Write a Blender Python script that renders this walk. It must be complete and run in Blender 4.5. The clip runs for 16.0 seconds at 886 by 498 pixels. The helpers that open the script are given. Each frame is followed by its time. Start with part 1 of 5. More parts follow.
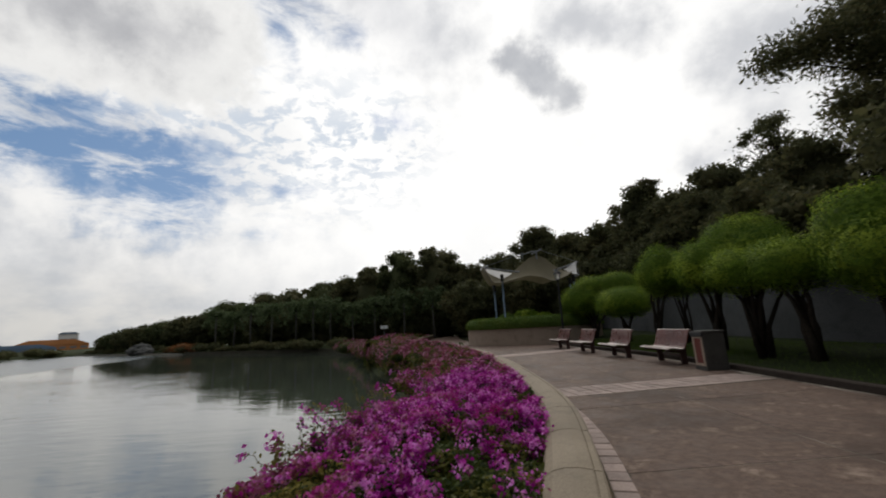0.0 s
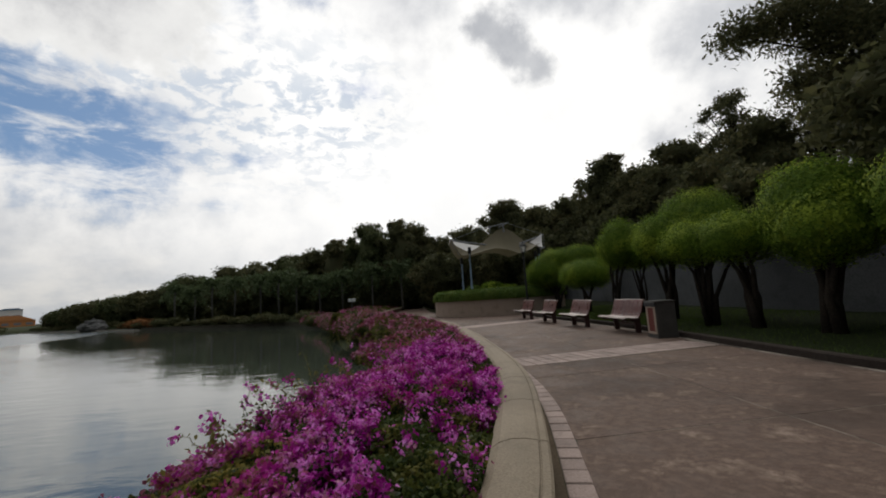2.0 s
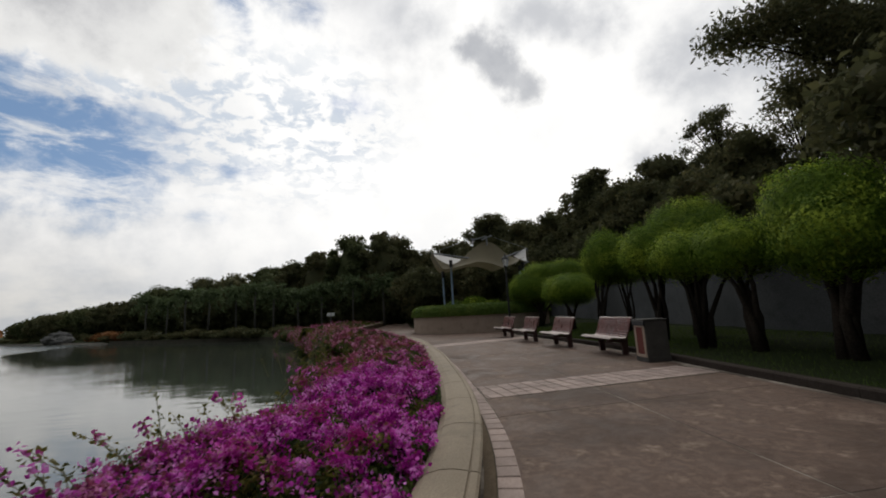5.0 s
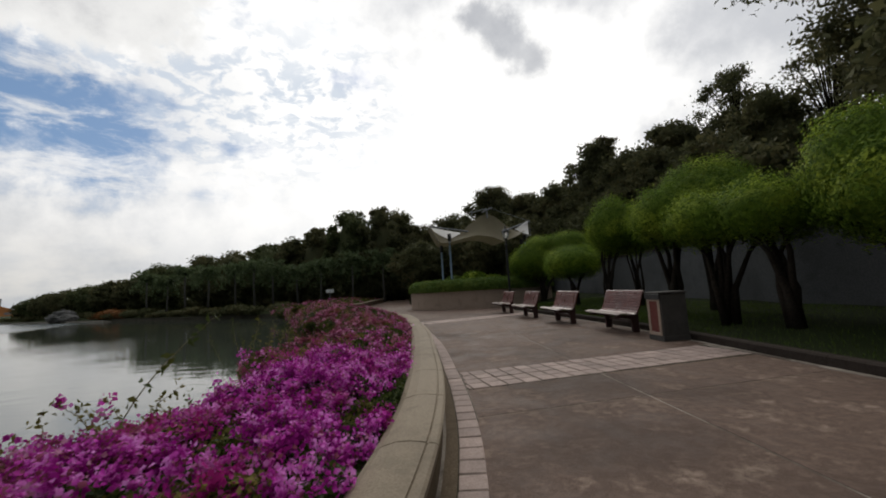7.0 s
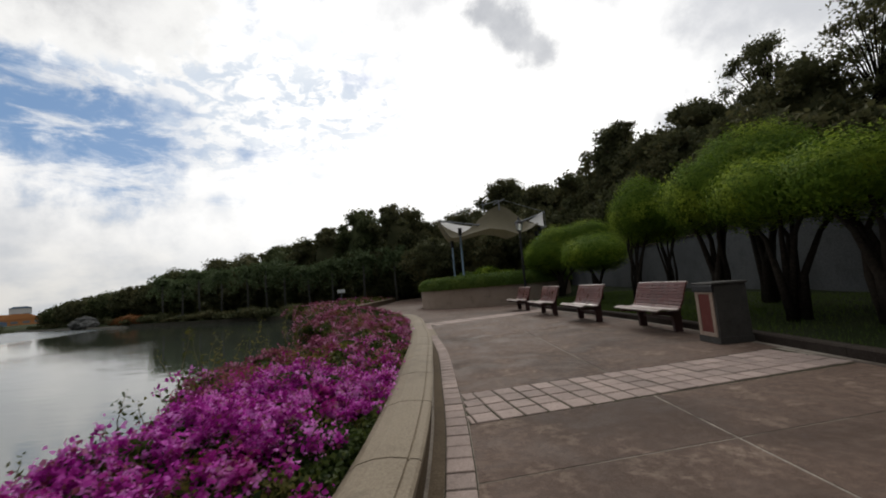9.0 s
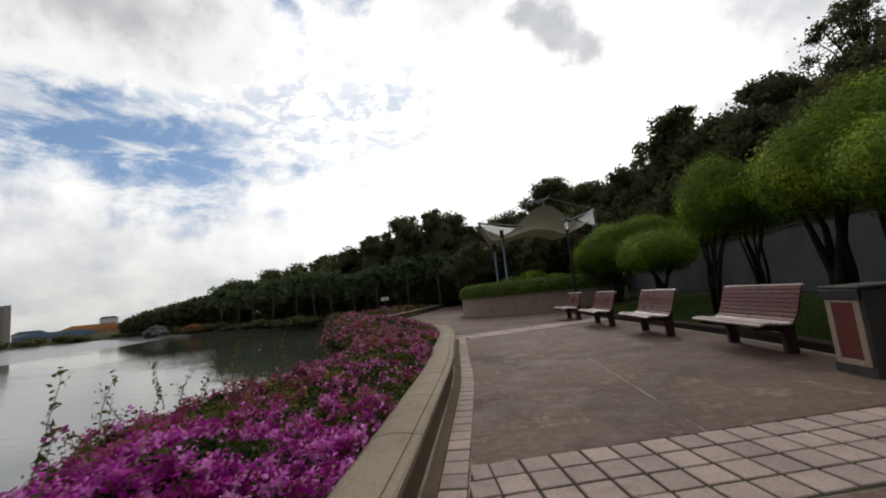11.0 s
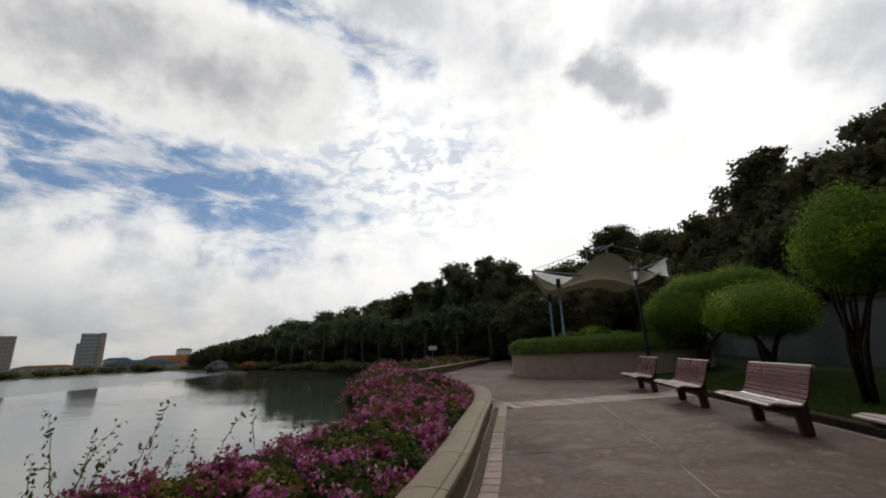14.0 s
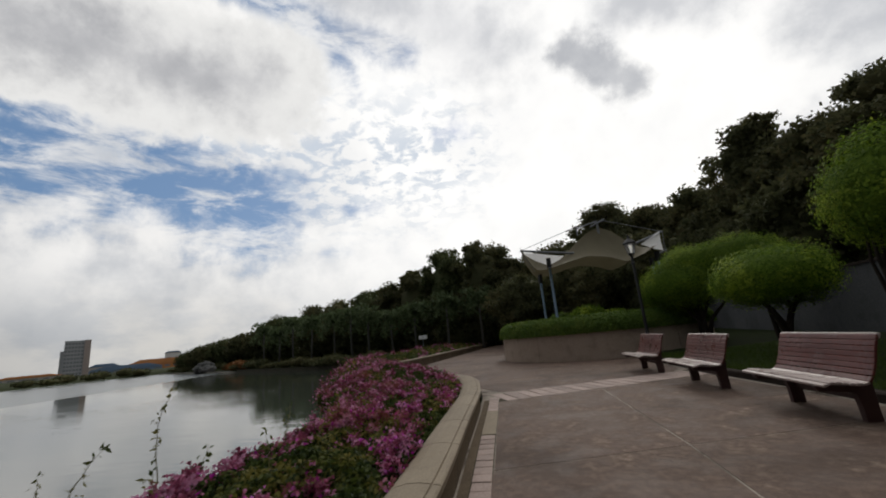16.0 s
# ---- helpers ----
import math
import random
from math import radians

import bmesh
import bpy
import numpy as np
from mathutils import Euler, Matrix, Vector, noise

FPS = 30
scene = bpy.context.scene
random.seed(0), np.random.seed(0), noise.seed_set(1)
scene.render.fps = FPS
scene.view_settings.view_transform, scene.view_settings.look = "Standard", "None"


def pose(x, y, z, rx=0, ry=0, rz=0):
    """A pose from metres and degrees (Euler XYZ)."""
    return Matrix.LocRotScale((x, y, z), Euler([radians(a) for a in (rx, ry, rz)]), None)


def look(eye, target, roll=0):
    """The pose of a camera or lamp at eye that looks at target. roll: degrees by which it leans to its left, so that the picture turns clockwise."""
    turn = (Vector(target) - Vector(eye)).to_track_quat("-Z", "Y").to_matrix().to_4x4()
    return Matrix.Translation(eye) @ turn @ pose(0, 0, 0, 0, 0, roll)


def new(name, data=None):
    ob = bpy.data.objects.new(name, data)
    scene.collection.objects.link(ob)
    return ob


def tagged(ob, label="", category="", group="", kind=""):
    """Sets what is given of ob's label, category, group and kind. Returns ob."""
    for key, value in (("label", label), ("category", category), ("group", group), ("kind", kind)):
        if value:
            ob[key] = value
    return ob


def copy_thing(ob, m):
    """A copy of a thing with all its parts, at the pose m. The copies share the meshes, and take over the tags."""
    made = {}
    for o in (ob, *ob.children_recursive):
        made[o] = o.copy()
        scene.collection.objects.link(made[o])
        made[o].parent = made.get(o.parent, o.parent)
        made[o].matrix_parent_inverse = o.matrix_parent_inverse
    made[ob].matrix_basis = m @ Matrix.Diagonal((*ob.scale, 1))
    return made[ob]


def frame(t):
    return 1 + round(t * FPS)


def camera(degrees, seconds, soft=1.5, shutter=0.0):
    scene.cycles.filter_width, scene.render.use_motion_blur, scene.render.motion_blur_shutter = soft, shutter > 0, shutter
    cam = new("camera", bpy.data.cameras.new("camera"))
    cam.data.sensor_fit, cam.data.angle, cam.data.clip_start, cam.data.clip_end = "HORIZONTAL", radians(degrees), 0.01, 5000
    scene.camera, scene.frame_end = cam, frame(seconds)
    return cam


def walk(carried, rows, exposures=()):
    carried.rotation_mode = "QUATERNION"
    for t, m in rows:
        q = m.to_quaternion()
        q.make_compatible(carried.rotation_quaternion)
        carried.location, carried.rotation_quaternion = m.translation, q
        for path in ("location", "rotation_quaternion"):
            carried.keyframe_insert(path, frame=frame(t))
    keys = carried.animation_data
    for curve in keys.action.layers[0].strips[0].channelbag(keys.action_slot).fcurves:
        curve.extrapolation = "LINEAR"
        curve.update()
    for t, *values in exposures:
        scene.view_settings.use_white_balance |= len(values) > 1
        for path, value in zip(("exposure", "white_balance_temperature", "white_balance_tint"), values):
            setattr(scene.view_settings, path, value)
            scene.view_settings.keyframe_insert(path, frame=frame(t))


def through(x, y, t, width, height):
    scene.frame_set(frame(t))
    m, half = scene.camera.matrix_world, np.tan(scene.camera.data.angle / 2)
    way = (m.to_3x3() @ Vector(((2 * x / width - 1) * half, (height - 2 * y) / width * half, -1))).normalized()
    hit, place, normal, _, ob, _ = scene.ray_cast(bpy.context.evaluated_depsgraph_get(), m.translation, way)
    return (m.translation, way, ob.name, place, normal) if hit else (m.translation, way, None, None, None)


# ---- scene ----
cam = camera(96.7, 16.0, soft=1.9, shutter=0.4)
PATH = [
    (0, (0.283, -0.461, 1.336), (0.218, 1.499, 1.725), -3.2),
    (0.5, (0.34, -0.447, 1.351), (0.387, 1.511, 1.753), -3.6),
    (1, (0.312, -0.454, 1.332), (0.34, 1.515, 1.684), -4.0),
    (1.5, (0.395, -0.427, 1.356), (0.367, 1.55, 1.657), -3.6),
    (2, (0.442, -0.307, 1.335), (0.522, 1.677, 1.579), -3.7),
    (2.5, (0.424, -0.177, 1.341), (0.52, 1.802, 1.613), -4.5),
    (3, (0.536, -0.101, 1.334), (0.648, 1.871, 1.646), -4.6),
    (3.5, (0.857, 0.092, 1.307), (0.866, 2.067, 1.621), -2.8),
    (4, (0.929, 0.328, 1.303), (1.016, 2.3, 1.625), -2.4),
    (6.5, (1.467, 1.885, 1.247), (1.623, 3.862, 1.508), -3.2),
    (7, (1.552, 2.155, 1.213), (1.669, 4.141, 1.414), -3.4),
    (7.5, (1.575, 2.514, 1.205), (1.715, 4.496, 1.435), -4.0),
    (8, (1.687, 2.851, 1.177), (1.772, 4.838, 1.393), -5.2),
    (8.5, (1.798, 3.12, 1.182), (1.81, 5.111, 1.374), -4.9),
    (9, (1.86, 3.472, 1.189), (1.904, 5.462, 1.382), -4.9),
    (9.5, (1.962, 3.779, 1.186), (1.888, 5.766, 1.399), -4.0),
    (12, (2.36, 5.58, 1.245), (2.139, 7.545, 1.543), -5.1),
    (12.5, (2.373, 5.771, 1.263), (2.105, 7.705, 1.697), -1.7),
    (13, (2.442, 6.09, 1.272), (2.156, 8.014, 1.741), -3.0),
    (13.5, (2.421, 6.402, 1.274), (2.15, 8.331, 1.729), -4.3),
    (14, (2.495, 6.651, 1.299), (2.05, 8.535, 1.804), -2.4),
    (14.5, (2.464, 6.943, 1.272), (2.062, 8.84, 1.762), -3.5),
    (15, (2.368, 7.248, 1.276), (2.015, 9.168, 1.71), -5.4),
    (15.5, (2.438, 7.583, 1.284), (2.019, 9.488, 1.727), -5.1),
    (16, (2.441, 7.985, 1.272), (2.045, 9.894, 1.72), -5.4),
]
walk(cam, [(t, look(eye, target, roll)) for t, eye, target, roll in PATH],
     [(0, 0.02), (4, 0.0), (6.5, 0.04), (8, 0.13), (9.5, 0.17), (12, 0.18), (12.5, 0.18), (13.5, 0.02), (16, -0.03)])

# ---------------------------------------------------------------- world, sun
SUN_DIR = Vector((0.10, 0.86, 0.50)).normalized()
world = bpy.data.worlds.new("sky")
scene.world = world
world.use_nodes = True
wt = world.node_tree
wt.nodes.clear()


def node(tree, kind, **values):
    n = tree.nodes.new(kind)
    for key, value in values.items():
        if key == "op":
            n.operation = value
        elif key == "blend":
            n.blend_type = value
        elif key == "kind":
            n.data_type = value
    return n


class Graph:
    """Short calls for node arithmetic."""

    def __init__(self, tree):
        self.t = tree

    def put(self, sock, value):
        if isinstance(value, bpy.types.NodeSocket):
            self.t.links.new(value, sock)
        else:
            sock.default_value = value

    def math(self, op, a, b=0.0, clamp=False):
        n = node(self.t, "ShaderNodeMath", op=op)
        n.use_clamp = clamp
        self.put(n.inputs[0], a)
        self.put(n.inputs[1], b)
        return n.outputs[0]

    def vec(self, op, a, b=(0, 0, 0)):
        n = node(self.t, "ShaderNodeVectorMath", op=op)
        self.put(n.inputs[0], a)
        self.put(n.inputs[1], b)
        return n.outputs["Value"] if op in ("DOT_PRODUCT", "LENGTH", "DISTANCE") else n.outputs[0]

    def noise(self, vector, scale, detail=4.0, rough=0.55, distort=0.0):
        n = node(self.t, "ShaderNodeTexNoise")
        self.put(n.inputs["Vector"], vector)
        n.inputs["Scale"].default_value = scale
        n.inputs["Detail"].default_value = detail
        n.inputs["Roughness"].default_value = rough
        n.inputs["Distortion"].default_value = distort
        return n.outputs[0]

    def ramp(self, fac, lo, hi, a=0.0, b=1.0):
        n = node(self.t, "ShaderNodeMapRange")
        n.interpolation_type = "SMOOTHSTEP"
        self.put(n.inputs[0], fac)
        n.inputs[1].default_value, n.inputs[2].default_value = lo, hi
        n.inputs[3].default_value, n.inputs[4].default_value = a, b
        return n.outputs[0]

    def mix(self, fac, a, b, blend="MIX"):
        n = self.t.nodes.new("ShaderNodeMix")
        n.data_type, n.blend_type = "RGBA", blend
        self.put(n.inputs["Factor"], fac)
        for sock, value in ((n.inputs[6], a), (n.inputs[7], b)):
            self.put(sock, (*value, 1.0) if isinstance(value, tuple) and len(value) == 3 else value)
        return n.outputs[2]


g = Graph(wt)
direction = node(wt, "ShaderNodeTexCoord").outputs["Generated"]
split = node(wt, "ShaderNodeSeparateXYZ")
g.put(split.inputs[0], direction)
height = g.math("MAXIMUM", split.outputs[2], 0.0)
scale_node = node(wt, "ShaderNodeVectorMath", op="SCALE")
g.put(scale_node.inputs[0], direction)
g.put(scale_node.inputs["Scale"], g.math("DIVIDE", 1.0, g.math("ADD", height, 0.22)))
plane = scale_node.outputs[0]
warp = g.noise(direction, 4.2, 8.0, 0.60)
fine = g.noise(direction, 17.0, 8.0, 0.66)
puffs = g.noise(plane, 13.0, 6.0, 0.60, 0.4)


def ragged(far, rough):
    """A distance with billowing edges."""
    far = g.math("ADD", far, g.math("MULTIPLY", g.math("SUBTRACT", warp, 0.5), rough * 2.0))
    return g.math("ADD", far, g.math("MULTIPLY", g.math("SUBTRACT", fine, 0.5), rough * 1.3))


def from_line(a, b):
    """Distance of the view direction from a stretch between two directions."""
    a, b = Vector(a), Vector(b)
    way = b - a
    along = g.vec("DOT_PRODUCT", g.vec("SUBTRACT", direction, a), way / way.length_squared)
    along = g.math("MINIMUM", g.math("MAXIMUM", along, 0.0), 1.0)
    step = node(wt, "ShaderNodeVectorMath", op="SCALE")
    step.inputs[0].default_value = way
    g.put(step.inputs["Scale"], along)
    return g.vec("DISTANCE", g.vec("SUBTRACT", direction, a), step.outputs[0])


def bank(points, inner, outer, rough=0.06):
    """A ragged bank of cloud, or a gap between clouds, along a line of directions."""
    far = from_line(points[0], points[1])
    for a, b in zip(points[1:], points[2:]):
        far = g.math("MINIMUM", far, from_line(a, b))
    return g.ramp(ragged(far, rough), inner, outer, 1.0, 0.0)


def most(values):
    out = values[0]
    for v in values[1:]:
        out = g.math("MAXIMUM", out, v)
    return out


sky = node(wt, "ShaderNodeTexSky")
sky.sky_type = "NISHITA"
sky.sun_disc = False
sky.sun_elevation = math.asin(SUN_DIR.z)
sky.sun_rotation = math.atan2(SUN_DIR.x, SUN_DIR.y)
sky.dust_density = 1.5
clear = g.mix(1.0, sky.outputs[0], (0.085, 0.088, 0.095), "MULTIPLY")
clear = g.mix(0.6, clear, (0.15, 0.28, 0.49))
gaps = most([
    bank([(-0.90, 0.30, 0.37), (-0.80, 0.47, 0.38), (-0.69, 0.62, 0.378), (-0.60, 0.735, 0.32)], 0.05, 0.15, 0.10),
    bank([(-0.86, 0.32, 0.44), (-0.74, 0.50, 0.445)], 0.01, 0.09, 0.10),
    bank([(-0.50, 0.52, 0.70), (-0.40, 0.615, 0.685), (-0.30, 0.69, 0.665), (-0.19, 0.745, 0.64)], 0.0, 0.05, 0.05),
    bank([(-0.34, 0.70, 0.63), (-0.32, 0.755, 0.575)], -0.015, 0.04, 0.05),
    bank([(-0.17, 0.855, 0.49), (-0.11, 0.865, 0.49)], -0.02, 0.035, 0.05),
    bank([(-0.40, 0.86, 0.333), (-0.33, 0.88, 0.333)], -0.02, 0.03, 0.04),
    bank([(-0.47, 0.855, 0.233), (-0.42, 0.88, 0.233)], -0.025, 0.02, 0.03),
    bank([(-0.6, -0.5, 0.6), (-0.3, -0.6, 0.74)], 0.1, 0.35, 0.12), bank([(0.5, -0.7, 0.5), (0.75, -0.4, 0.5)], 0.1, 0.3, 0.12)])
wisps = g.ramp(g.noise(g.vec("MULTIPLY", direction, (1.0, 1.0, 3.2)), 6.5, 9.0, 0.66, 0.35), 0.42, 0.64, 0.0, 1.0)
gaps = g.math("MULTIPLY", gaps, g.math("SUBTRACT", 1.0, g.math("MULTIPLY", wisps, 0.85)))
low = g.ramp(height, 0.02, 0.23, 1.0, 0.0)
toward = g.vec("DOT_PRODUCT", direction, SUN_DIR)
glow = g.ramp(toward, 0.62, 0.98)
calm = g.math("ADD", g.math("MULTIPLY", warp, 0.82), g.math("MULTIPLY", fine, 0.18))
white = g.mix(g.ramp(calm, 0.36, 0.60), (0.61, 0.625, 0.65), (0.91, 0.90, 0.885))
white = g.mix(g.math("MULTIPLY", glow, 0.74), white, (1.12, 1.11, 1.09))
mackerel = g.math("MULTIPLY", g.ramp(puffs, 0.54, 0.40), most([bank([(-0.50, 0.76, 0.42), (-0.20, 0.86, 0.44)], 0.02, 0.24, 0.08), bank([(-0.66, 0.60, 0.45), (-0.45, 0.76, 0.46)], 0.0, 0.14, 0.08)]))
white = g.mix(g.math("MULTIPLY", mackerel, 0.75), white, (0.52, 0.60, 0.71))
whole = g.mix(gaps, white, clear)
# pale grey veils, then the heavy bank with its bright rim, then the small dark clouds
veil = most([bank([(-0.26, 0.63, 0.735), (-0.13, 0.71, 0.69), (-0.03, 0.77, 0.635)], 0.0, 0.16, 0.07), bank([(0.27, 0.74, 0.62), (0.40, 0.72, 0.565)], -0.01, 0.085, 0.06),
             bank([(0.55, 0.69, 0.475), (0.70, 0.58, 0.43)], 0.0, 0.10, 0.06), bank([(0.52, 0.80, 0.30), (0.60, 0.72, 0.34)], -0.01, 0.06, 0.05)])
whole = g.mix(g.math("MULTIPLY", veil, 0.85), whole, g.mix(g.ramp(calm, 0.36, 0.64), (0.54, 0.555, 0.59), (0.74, 0.745, 0.765)))
heavy = [(-0.80, 0.24, 0.55), (-0.70, 0.45, 0.565), (-0.60, 0.575, 0.565), (-0.50, 0.65, 0.575)]
body = g.mix(g.ramp(calm, 0.36, 0.64), (0.43, 0.435, 0.455), (0.61, 0.61, 0.62))
body = g.mix(bank(heavy, 0.0, 0.13, 0.09), (0.85, 0.845, 0.83), body)
whole = g.mix(bank(heavy, 0.11, 0.15, 0.075), whole, body)
dark = bank([(0.16, 0.795, 0.585), (0.205, 0.81, 0.55), (0.275, 0.825, 0.495)], 0.01, 0.06, 0.055)
whole = g.mix(g.math("MULTIPLY", dark, 0.92), whole, g.mix(g.ramp(calm, 0.36, 0.64), (0.44, 0.455, 0.49), (0.62, 0.63, 0.65)))
# haze and heaped clouds near the horizon
heap = g.ramp(g.noise(g.vec("MULTIPLY", direction, (1.0, 1.0, 2.4)), 5.0, 7.0, 0.55), 0.42, 0.62)
haze = g.mix(heap, (0.42, 0.44, 0.465), (0.63, 0.615, 0.585))
whole = g.mix(g.math("MULTIPLY", low, g.ramp(toward, 0.5, 0.95, 0.92, 0.15)), whole, haze)
behind = g.math("MULTIPLY", g.ramp(toward, 0.0, 0.52, 0.95, 0.0), g.ramp(height, 0.55, 0.98, 1.0, 0.25))
whole = g.mix(behind, whole, (0.17, 0.18, 0.195))
under = g.ramp(split.outputs[2], -0.05, 0.0)
whole = g.mix(under, (0.06, 0.065, 0.06), whole)
back = node(wt, "ShaderNodeBackground")
g.put(back.inputs[0], whole)
back.inputs[1].default_value = 1.0
out = node(wt, "ShaderNodeOutputWorld")
wt.links.new(back.outputs[0], out.inputs[0])

sun_data = bpy.data.lights.new("sun", "SUN")
sun_data.energy, sun_data.angle, sun_data.color = 0.6, radians(18), (1.0, 0.95, 0.88)
sun = new("sun", sun_data)
sun.matrix_world = look((0, 0, 60), Vector((0, 0, 60)) - SUN_DIR)

# ---------------------------------------------------------------- materials


def material(name, rough=0.8, metal=0.0):
    m = bpy.data.materials.new(name)
    m.use_nodes = True
    p = m.node_tree.nodes["Principled BSDF"]
    p.inputs["Roughness"].default_value, p.inputs["Metallic"].default_value = rough, metal
    return m, Graph(m.node_tree), p


def place_of(gr):
    return node(gr.t, "ShaderNodeNewGeometry").outputs["Position"]


def local_of(gr):
    return node(gr.t, "ShaderNodeTexCoord").outputs["Object"]


def bump(gr, p, value, strength, distance):
    b = gr.t.nodes.new("ShaderNodeBump")
    b.inputs["Strength"].default_value, b.inputs["Distance"].default_value = strength, distance
    gr.put(b.inputs["Height"], value)
    gr.t.links.new(b.outputs[0], p.inputs["Normal"])


def mineral(name, dark, light, grain=60.0, stain=(0.5, 0.5, 0.5), stain_scale=0.7, rough=0.85, relief=0.004, spread=0.25, stain_amount=0.5):
    """Concrete, stone, render: stains over grain, a little different from piece to piece."""
    m, gr, p = material(name, rough)
    p.inputs["Specular IOR Level"].default_value = 0.35 if rough < 0.9 else 0.08
    at = place_of(gr)
    piece = node(gr.t, "ShaderNodeObjectInfo").outputs["Random"]
    speck = gr.noise(at, grain, 3.0, 0.7)
    cloudy = gr.noise(at, stain_scale, 6.0, 0.65, 0.3)
    blot = gr.noise(at, stain_scale * 5.3, 5.0, 0.6)
    colour = gr.mix(gr.ramp(speck, 0.3, 0.7), dark, light)
    colour = gr.mix(gr.math("MULTIPLY", gr.ramp(cloudy, 0.42, 0.68), stain_amount), colour, stain)
    colour = gr.mix(gr.math("MULTIPLY", gr.ramp(blot, 0.5, 0.72), 0.35), colour, tuple(c * 0.55 for c in dark))
    shade = gr.math("ADD", 1.0 - spread / 2, gr.math("MULTIPLY", piece, spread))
    tone = gr.t.nodes.new("ShaderNodeCombineColor")
    for s in tone.inputs:
        gr.put(s, shade)
    gr.put(p.inputs["Base Color"], gr.mix(1.0, colour, tone.outputs[0], "MULTIPLY"))
    bump(gr, p, gr.math("ADD", speck, gr.math("MULTIPLY", blot, 0.6)), 0.7, relief)
    return m


def weathered(name):
    """Old exposed-aggregate paving: dark wear, pale scuffed patches, fine grit."""
    m, gr, p = material(name, 0.8)
    at = place_of(gr)
    grit = gr.noise(at, 130.0, 2.0, 0.7)
    pebbles = node(gr.t, "ShaderNodeTexVoronoi")
    pebbles.inputs["Scale"].default_value = 70.0
    gr.put(pebbles.inputs["Vector"], at)
    mottle = gr.noise(at, 11.0, 6.0, 0.75)
    scuff = gr.noise(at, 2.1, 7.0, 0.68, 0.25)
    wide = gr.noise(at, 0.45, 4.0, 0.55, 0.2)
    colour = gr.mix(gr.ramp(grit, 0.3, 0.7), (0.070, 0.045, 0.034), (0.165, 0.109, 0.082))
    colour = gr.mix(gr.math("MULTIPLY", gr.ramp(mottle, 0.42, 0.66), 0.55), colour, (0.215, 0.146, 0.110))
    colour = gr.mix(gr.math("MULTIPLY", gr.math("MULTIPLY", gr.ramp(scuff, 0.50, 0.69, 0.0, 0.9), gr.ramp(mottle, 0.34, 0.66, 0.1, 1.0)), gr.ramp(grit, 0.25, 0.75, 0.45, 0.9)), colour, (0.47, 0.365, 0.29))
    colour = gr.mix(gr.math("MULTIPLY", gr.ramp(wide, 0.46, 0.64), 0.62), colour, (0.055, 0.036, 0.027))
    p.inputs["Specular IOR Level"].default_value = 0.2
    gr.put(p.inputs["Base Color"], colour)
    gr.put(p.inputs["Roughness"], gr.ramp(scuff, 0.35, 0.7, 0.62, 0.92))
    bump(gr, p, gr.math("ADD", gr.math("ADD", grit, mottle), gr.math("MULTIPLY", pebbles.outputs[0], 0.5)), 0.8, 0.005)
    return m


def leafy(name, dark, light, tip=None, through=0.3, rough=0.5, patches=1.5):
    """Leaves: each one its own tone, with drifts of lighter growth."""
    m, gr, p = material(name, rough)
    each = node(gr.t, "ShaderNodeNewGeometry").outputs["Random Per Island"]
    colour = gr.mix(each, dark, light)
    if tip:
        drift = gr.noise(place_of(gr), patches, 3.0, 0.6)
        colour = gr.mix(gr.math("MULTIPLY", gr.ramp(drift, 0.42, 0.64), gr.ramp(each, 0.1, 0.8)), colour, tip)
    gr.put(p.inputs["Base Color"], colour)
    p.inputs["Specular IOR Level"].default_value = 0.15
    thin = gr.t.nodes.new("ShaderNodeBsdfTranslucent")
    gr.put(thin.inputs[0], colour)
    blend = gr.t.nodes.new("ShaderNodeMixShader")
    blend.inputs[0].default_value = through
    gr.t.links.new(p.outputs[0], blend.inputs[1])
    gr.t.links.new(thin.outputs[0], blend.inputs[2])
    gr.t.links.new(blend.outputs[0], gr.t.nodes["Material Output"].inputs[0])
    return m


def timber(name, dark, light, rough=0.35):
    m, gr, p = material(name, rough)
    at = local_of(gr)
    stretch = gr.vec("MULTIPLY", at, (40.0, 2.0, 40.0))
    piece = node(gr.t, "ShaderNodeObjectInfo").outputs["Random"]
    grain = gr.noise(gr.vec("ADD", stretch, (0, 0, 0)), 1.0, 6.0, 0.6)
    worn = gr.noise(place_of(gr), 5.0, 5.0, 0.6)
    colour = gr.mix(gr.ramp(grain, 0.3, 0.7), dark, light)
    colour = gr.mix(gr.math("MULTIPLY", gr.ramp(worn, 0.5, 0.75), 0.4), colour, tuple(min(1, c * 1.35 + 0.012) for c in light))
    p.inputs["Specular IOR Level"].default_value = 0.22
    gr.put(p.inputs["Base Color"], gr.mix(gr.math("MULTIPLY", piece, 0.35), colour, dark))
    gr.put(p.inputs["Roughness"], gr.ramp(worn, 0.3, 0.7, rough - 0.06, rough + 0.2))
    bump(gr, p, grain, 0.35, 0.002)
    return m


def painted(name, colour, rough=0.45, metal=0.0, wear=0.25):
    m, gr, p = material(name, rough, metal)
    worn = gr.noise(place_of(gr), 6.0, 6.0, 0.65)
    gr.put(p.inputs["Base Color"], gr.mix(gr.math("MULTIPLY", gr.ramp(worn, 0.45, 0.75), wear), colour, tuple(c * 0.5 + 0.02 for c in colour)))
    gr.put(p.inputs["Roughness"], gr.ramp(worn, 0.3, 0.7, rough, min(1.0, rough + 0.2)))
    return m


